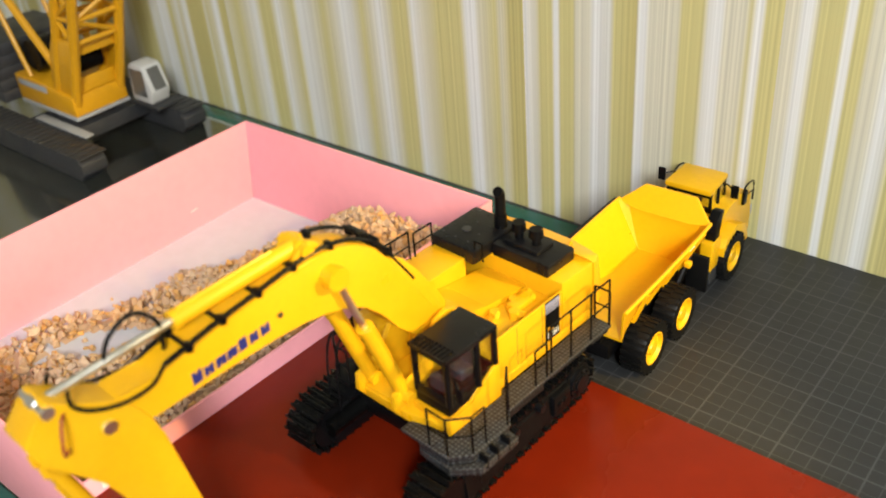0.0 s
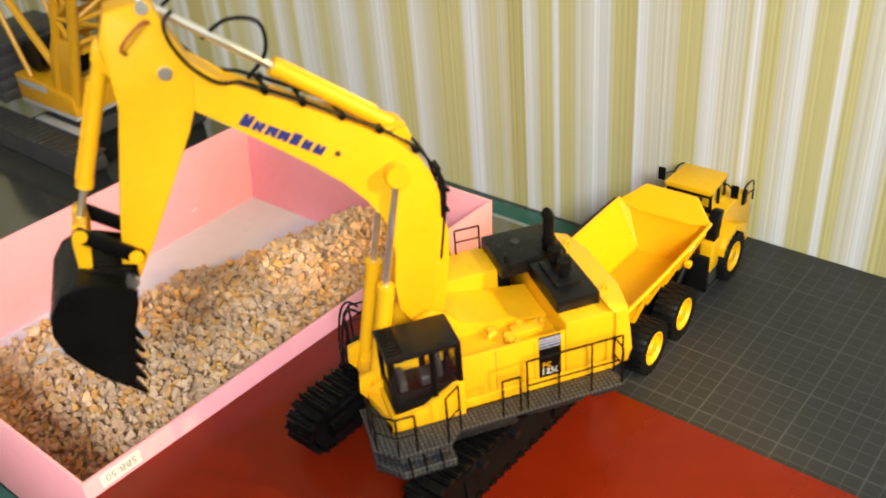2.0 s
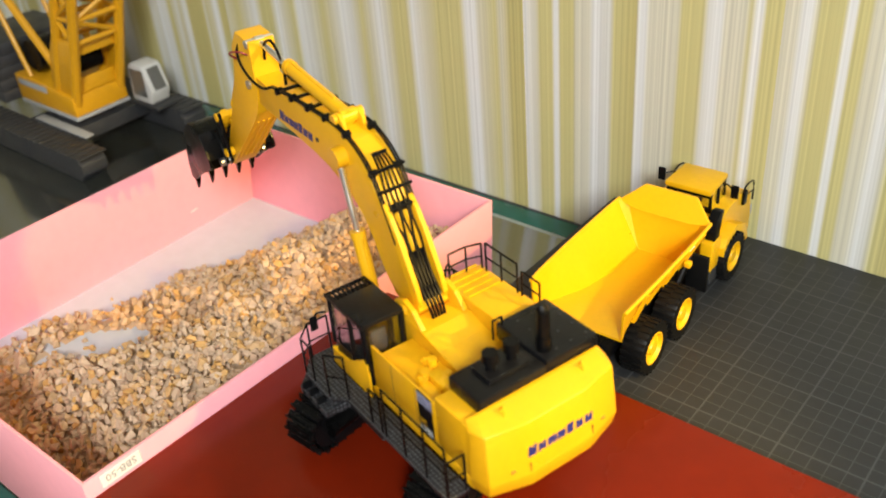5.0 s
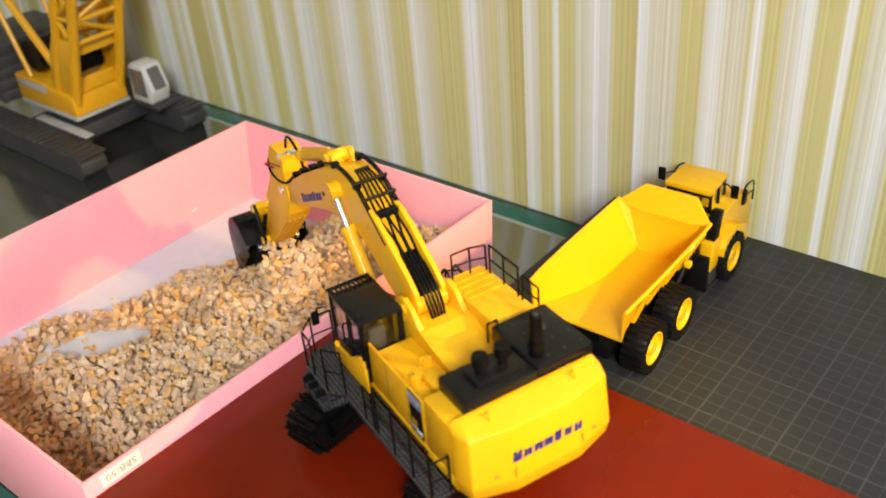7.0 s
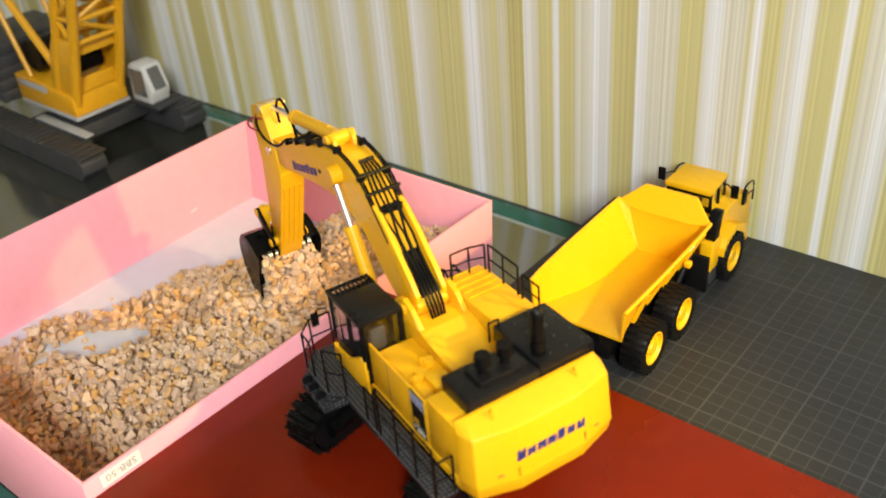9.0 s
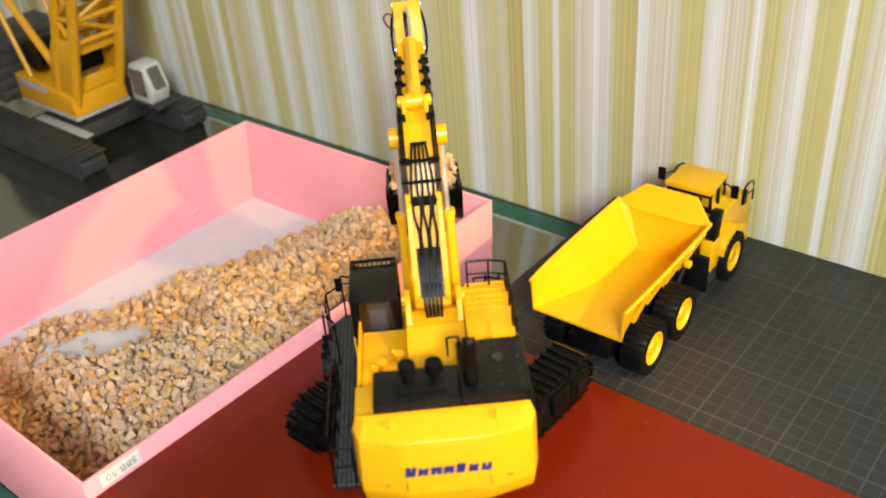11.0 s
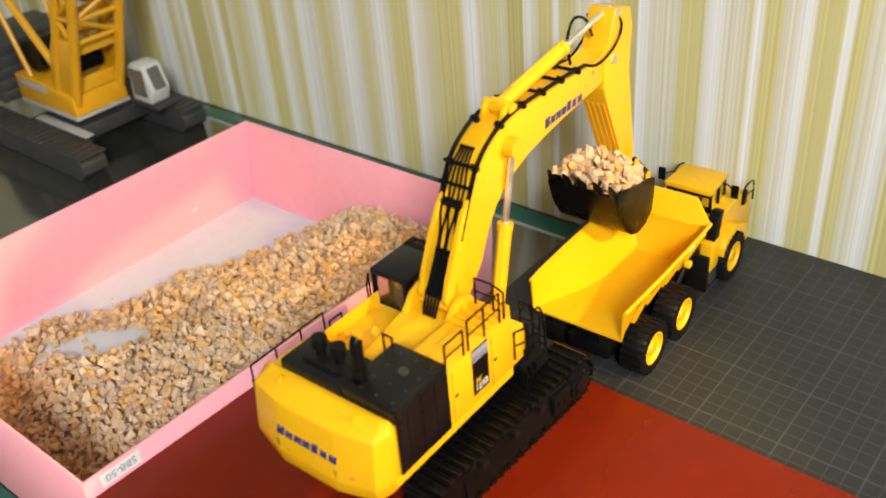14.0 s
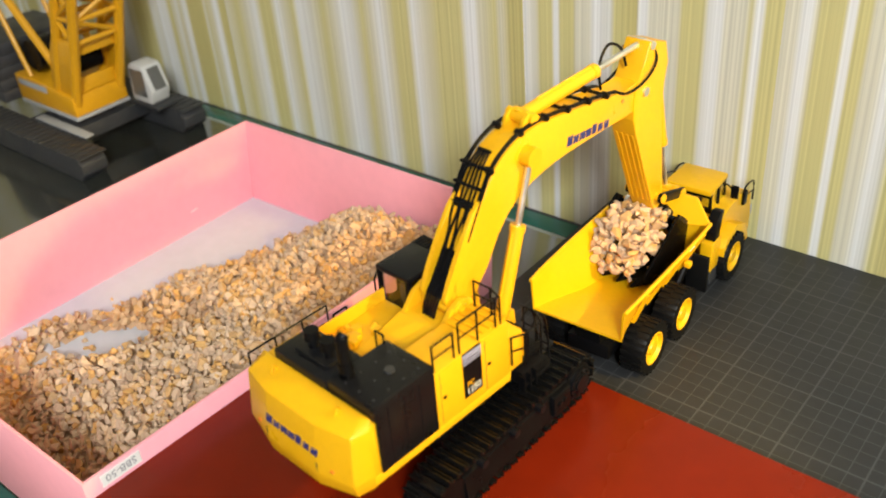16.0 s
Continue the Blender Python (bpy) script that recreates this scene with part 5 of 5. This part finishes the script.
def build_rams(root):
    """Barrels and rods. Each lies along its own x axis from its pin."""
    out = {}
    for key, r, rod, length, mat in (("boom_left", 0.42, 0.19, 6.1, YELLOW), ("boom_right", 0.42, 0.19, 6.1, YELLOW), ("arm", 0.42, 0.2, 6.7, YELLOW), ("bucket", 0.36, 0.18, 6.2, YELLOW)):
        bm = B(); tube(bm, [(-0.3, 0, 0), (length, 0, 0)], r, 18); tube(bm, [(length - 0.35, 0, 0), (length + 0.05, 0, 0)], r * 1.12, 18)
        tube(bm, [(0, -r * 1.15, 0), (0, r * 1.15, 0)], r * 1.05, 16)
        tube(bm, [(length * 0.2, 0, r), (length * 0.95, 0, r)], 0.09, 6)
        barrel = part("cylinder_barrel", bm, mat, root, "yellow hydraulic cylinder barrel")
        bm = B(); tube(bm, [(0, 0, 0), (length + 0.6, 0, 0)], rod, 14); tube(bm, [(0, -rod * 1.5, 0), (0, rod * 1.5, 0)], rod * 1.7, 14)
        rodo = part("cylinder_rod", bm, STEEL, root, "polished steel cylinder rod")
        out[key] = (barrel, rodo)
    idler = new("idler_link")
    idler.parent = root
    idler.empty_display_size = 0.01
    for y in (-1.3, 1.3):
        bm = B()
        prism(bm, [(-0.35, -0.2), (-0.2, -0.35), (IDLER_R + 0.2, -0.35), (IDLER_R + 0.35, 0), (IDLER_R + 0.2, 0.35), (-0.2, 0.35), (-0.35, 0.2)], y - 0.12, y + 0.12, 0.03)
        part("link_plate", bm, GLOSS, idler, "black link plate")
    bm = B()
    for y in (-0.85, 0.85):
        prism(bm, [(-0.35, -0.3), (0.5, -0.4), (HLINK_R - 0.2, -0.28), (HLINK_R + 0.25, 0), (HLINK_R - 0.2, 0.28), (0.5, 0.4), (-0.35, 0.3)], y - 0.22, y + 0.22, 0.05)
    tube(bm, [(0, -1.5, 0), (0, 1.5, 0)], 0.33, 14)
    box(bm, 0.6, 1.1, -0.8, 0.8, -0.2, 0.2, 0.04)
    hlink = part("bucket_link", bm, YELLOW, root, "yellow bucket link")
    out["idler"], out["hlink"] = idler, hlink
    return out


def build_load(meshes):
    """The heap of gravel that the bucket lifts; its space is that of the bucket."""
    t = thing("gravel_load", cm(0, 0, 0), "heaped load of tan gravel carried in the bucket", "gravel")
    rng = random.Random(21)
    n = 0
    while n < 430:
        x, z, y = rng.uniform(0.2, 5.7), rng.uniform(-1.8, 2.6), rng.uniform(-2.1, 2.1)
        if ((x - 2.3) / 2.1) ** 2 + ((z - 0.9) / 1.5) ** 2 > 1 and z > 0.2:
            continue
        crown = -1.7 + 0.14 * (x - 2.9) ** 2 + 0.16 * y * y
        if z < crown or (z > 0.7 and rng.random() < 0.85):
            continue
        ob = new("stone", meshes[rng.randrange(len(meshes))])
        ob.parent = t
        s = rng.uniform(0.66, 1.02)
        ob.matrix_basis = Matrix.LocRotScale(Vector((x, y, z)) * U * MODEL_SIZE, Euler((rng.uniform(0, 6), rng.uniform(0, 6), rng.uniform(0, 6))), Vector((s, s, s)))
        n += 1
    return t


build_room()
build_table()
build_mat()
build_pink_box()
STONE_MESHES = build_gravel()
build_truck()
build_crane()
EXCAVATOR = thing("excavator", cm(SWING_X, SWING_Y, RED_Z) @ Matrix.Scale(MODEL_SIZE, 4), "large yellow and black scale-model mining excavator on the red board", "excavator")
build_tracks(EXCAVATOR)
HOUSE = build_house(EXCAVATOR)
BOOM = build_boom(EXCAVATOR)
STICK = build_stick(EXCAVATOR)
BUCKET = build_bucket(EXCAVATOR)
RAMS = build_rams(EXCAVATOR)
LOAD = build_load(STONE_MESHES)

# ---- how the excavator works: seconds, slewing, boom, stick and bucket angles in degrees ----
STROKES = [(0.0, 265.6, 16.7, -106.0, -118.0), (0.5, 265.0, 16.3, -105.75, -118.0), (0.8, 264.92, 21.22, -101.16, -114.0), (1.0, 264.9, 28.7, -94.9, -108.0),
           (1.2, 264.6, 36.18, -88.34, -103.52), (1.5, 258.7, 46.8, -78.7, -95.8), (2.0, 237.0, 57.3, -68.55, -83.3), (2.5, 214.9, 57.55, -68.35, -82.9),
           (3.0, 192.3, 58.6, -68.1, -82.0), (3.5, 169.4, 53.9, -71.6, -86.3), (4.0, 167.96, 41.07, -72.31, -66.3), (4.2, 167.86, 40.06, -64.1, -46.9),
           (5.2, 163.66, 19.85, -48.95, -38.81), (6.3, 159.04, 2.46, -44.23, -40.02), (6.5, 159.2, 1.1, -46.1, -42.6), (7.0, 160.3, -3.75, -51.23, -54.4),
           (7.5, 159.9, -1.79, -57.87, -54.2), (8.0, 160.0, 0.26, -63.5, -58.0), (8.5, 161.1, 3.33, -71.25, -68.0), (9.0, 161.4, 6.4, -75.5, -80.0),
           (9.2, 161.5, 6.54, -76.56, -95.0), (10.2, 148.4, 16.46, -80.88, -166), (11.3, 124.1, 25.46, -79.24, -203), (11.5, 114.4, 23.9, -78.3, -204),
           (12.0, 97.3, 24.1, -79.9, -212), (12.5, 96.95, 24.3, -78.55, -211), (13.0, 91.4, 24.5, -78.2, -210), (13.5, 91.25, 24.55, -74.1, -206),
           (14.0, 91.2, 24.6, -72.5, -201), (14.5, 84.82, 24.2, -74.25, -193), (15.0, 84.85, 24.1, -74.5, -186), (15.5, 85.1, 18.2, -78.3, -167),
           (16.0, 85.1, 18.2, -76.5, -150)]


def angles(t):
    """The four angles at t, gliding from key to key."""
    ts = [k[0] for k in STROKES]
    i = min(max(int(np.searchsorted(ts, t, side="right")) - 1, 0), len(STROKES) - 2)
    a, c = STROKES[i], STROKES[i + 1]
    d = c[0] - a[0]
    u = (t - a[0]) / d
    out = []
    for j in range(1, 5):
        def slope(k):
            if k == 0 or k == len(STROKES) - 1:
                return 0.0
            p, q, r = STROKES[k - 1], STROKES[k], STROKES[k + 1]
            s0, s1 = (q[j] - p[j]) / (q[0] - p[0]), (r[j] - q[j]) / (r[0] - q[0])
            return 0.0 if s0 * s1 <= 0 else 2 * s0 * s1 / (s0 + s1)
        m0, m1 = slope(i) * d, slope(i + 1) * d
        out.append((2 * u ** 3 - 3 * u ** 2 + 1) * a[j] + (u ** 3 - 2 * u ** 2 + u) * m0 + (3 * u ** 2 - 2 * u ** 3) * c[j] + (u ** 3 - u ** 2) * m1)
    return out


def turned(x, z, a):
    a = radians(a)
    return Vector((math.cos(a) * x - math.sin(a) * z, math.sin(a) * x + math.cos(a) * z))


def in_plane(slew, q, a, y=0.0):
    """A pose in the excavator's space for a part that lies in the boom's plane."""
    return pose(0, 0, 0, 0, 0, slew) @ cm(q[0], y, q[1]) @ pose(0, 0, 0, 0, -a, 0)


def heading(a, c):
    return math.degrees(math.atan2(c[1] - a[1], c[0] - a[0]))


def joints(t):
    slew, bo, st, bu = angles(t)
    foot = Vector(FOOT)
    pivot = foot + turned(BOOM_L, 0, bo)
    tip = pivot + turned(STICK_L, 0, st)
    q = tip + turned(*BUCKET_Q, bu)
    k = pivot + turned(IDLER_X, 0, st)
    # the link pin: where the idler's and the bucket link's circles meet, on the outer side
    d = q - k
    dist = min(max(d.length, 0.3), IDLER_R + HLINK_R - 0.02)
    along = (IDLER_R ** 2 - HLINK_R ** 2 + dist ** 2) / (2 * dist)
    off = math.sqrt(max(IDLER_R ** 2 - along ** 2, 0))
    e = d.normalized()
    link = k + e * along + Vector((-e.y, e.x)) * off
    return slew, bo, st, bu, foot, pivot, tip, q, k, link


def motions():
    rows = {key: [] for key in ("house", "boom", "stick", "bucket", "load", "idler", "hlink", "bl0", "bl1", "br0", "br1", "a0", "a1", "k0", "k1")}
    root = EXCAVATOR.matrix_basis.copy()
    for i in range(161):
        t = i / 10
        slew, bo, st, bu, foot, pivot, tip, q, k, link = joints(t)
        rows["house"].append((t, pose(0, 0, 0, 0, 0, slew)))
        rows["boom"].append((t, in_plane(slew, foot, bo)))
        rows["stick"].append((t, in_plane(slew, pivot, st)))
        rows["bucket"].append((t, in_plane(slew, tip, bu)))
        s2, b2, t2, u2, f2, p2, tip2 = joints(max(t, 9.0))[:7]
        rows["load"].append((t, root @ in_plane(s2, tip2, u2)))
        rows["idler"].append((t, in_plane(slew, k, heading(k, link))))
        rows["hlink"].append((t, in_plane(slew, link, heading(link, q))))
        base, pin = Vector(BASE_PIN), foot + turned(*BOOM_PIN, bo)
        for key, y in (("bl", RAM_Y), ("br", -RAM_Y)):
            rows[key + "0"].append((t, in_plane(slew, base, heading(base, pin), y)))
            rows[key + "1"].append((t, in_plane(slew, pin, heading(pin, base), y)))
        a, c = foot + turned(*ARM_BASE, bo), pivot + turned(*STICK_TOP, st)
        rows["a0"].append((t, in_plane(slew, a, heading(a, c))))
        rows["a1"].append((t, in_plane(slew, c, heading(c, a))))
        a = pivot + turned(*BUCKET_BASE, st)
        rows["k0"].append((t, in_plane(slew, a, heading(a, link))))
        rows["k1"].append((t, in_plane(slew, link, heading(link, a))))
    walk(HOUSE, rows["house"])
    walk(BOOM, rows["boom"])
    walk(STICK, rows["stick"])
    walk(BUCKET, rows["bucket"])
    walk(LOAD, rows["load"])
    walk(RAMS["idler"], rows["idler"])
    walk(RAMS["hlink"], rows["hlink"])
    for key, ram in (("bl", "boom_left"), ("br", "boom_right"), ("a", "arm"), ("k", "bucket")):
        walk(RAMS[ram][0], rows[key + "0"])
        walk(RAMS[ram][1], rows[key + "1"])


motions()
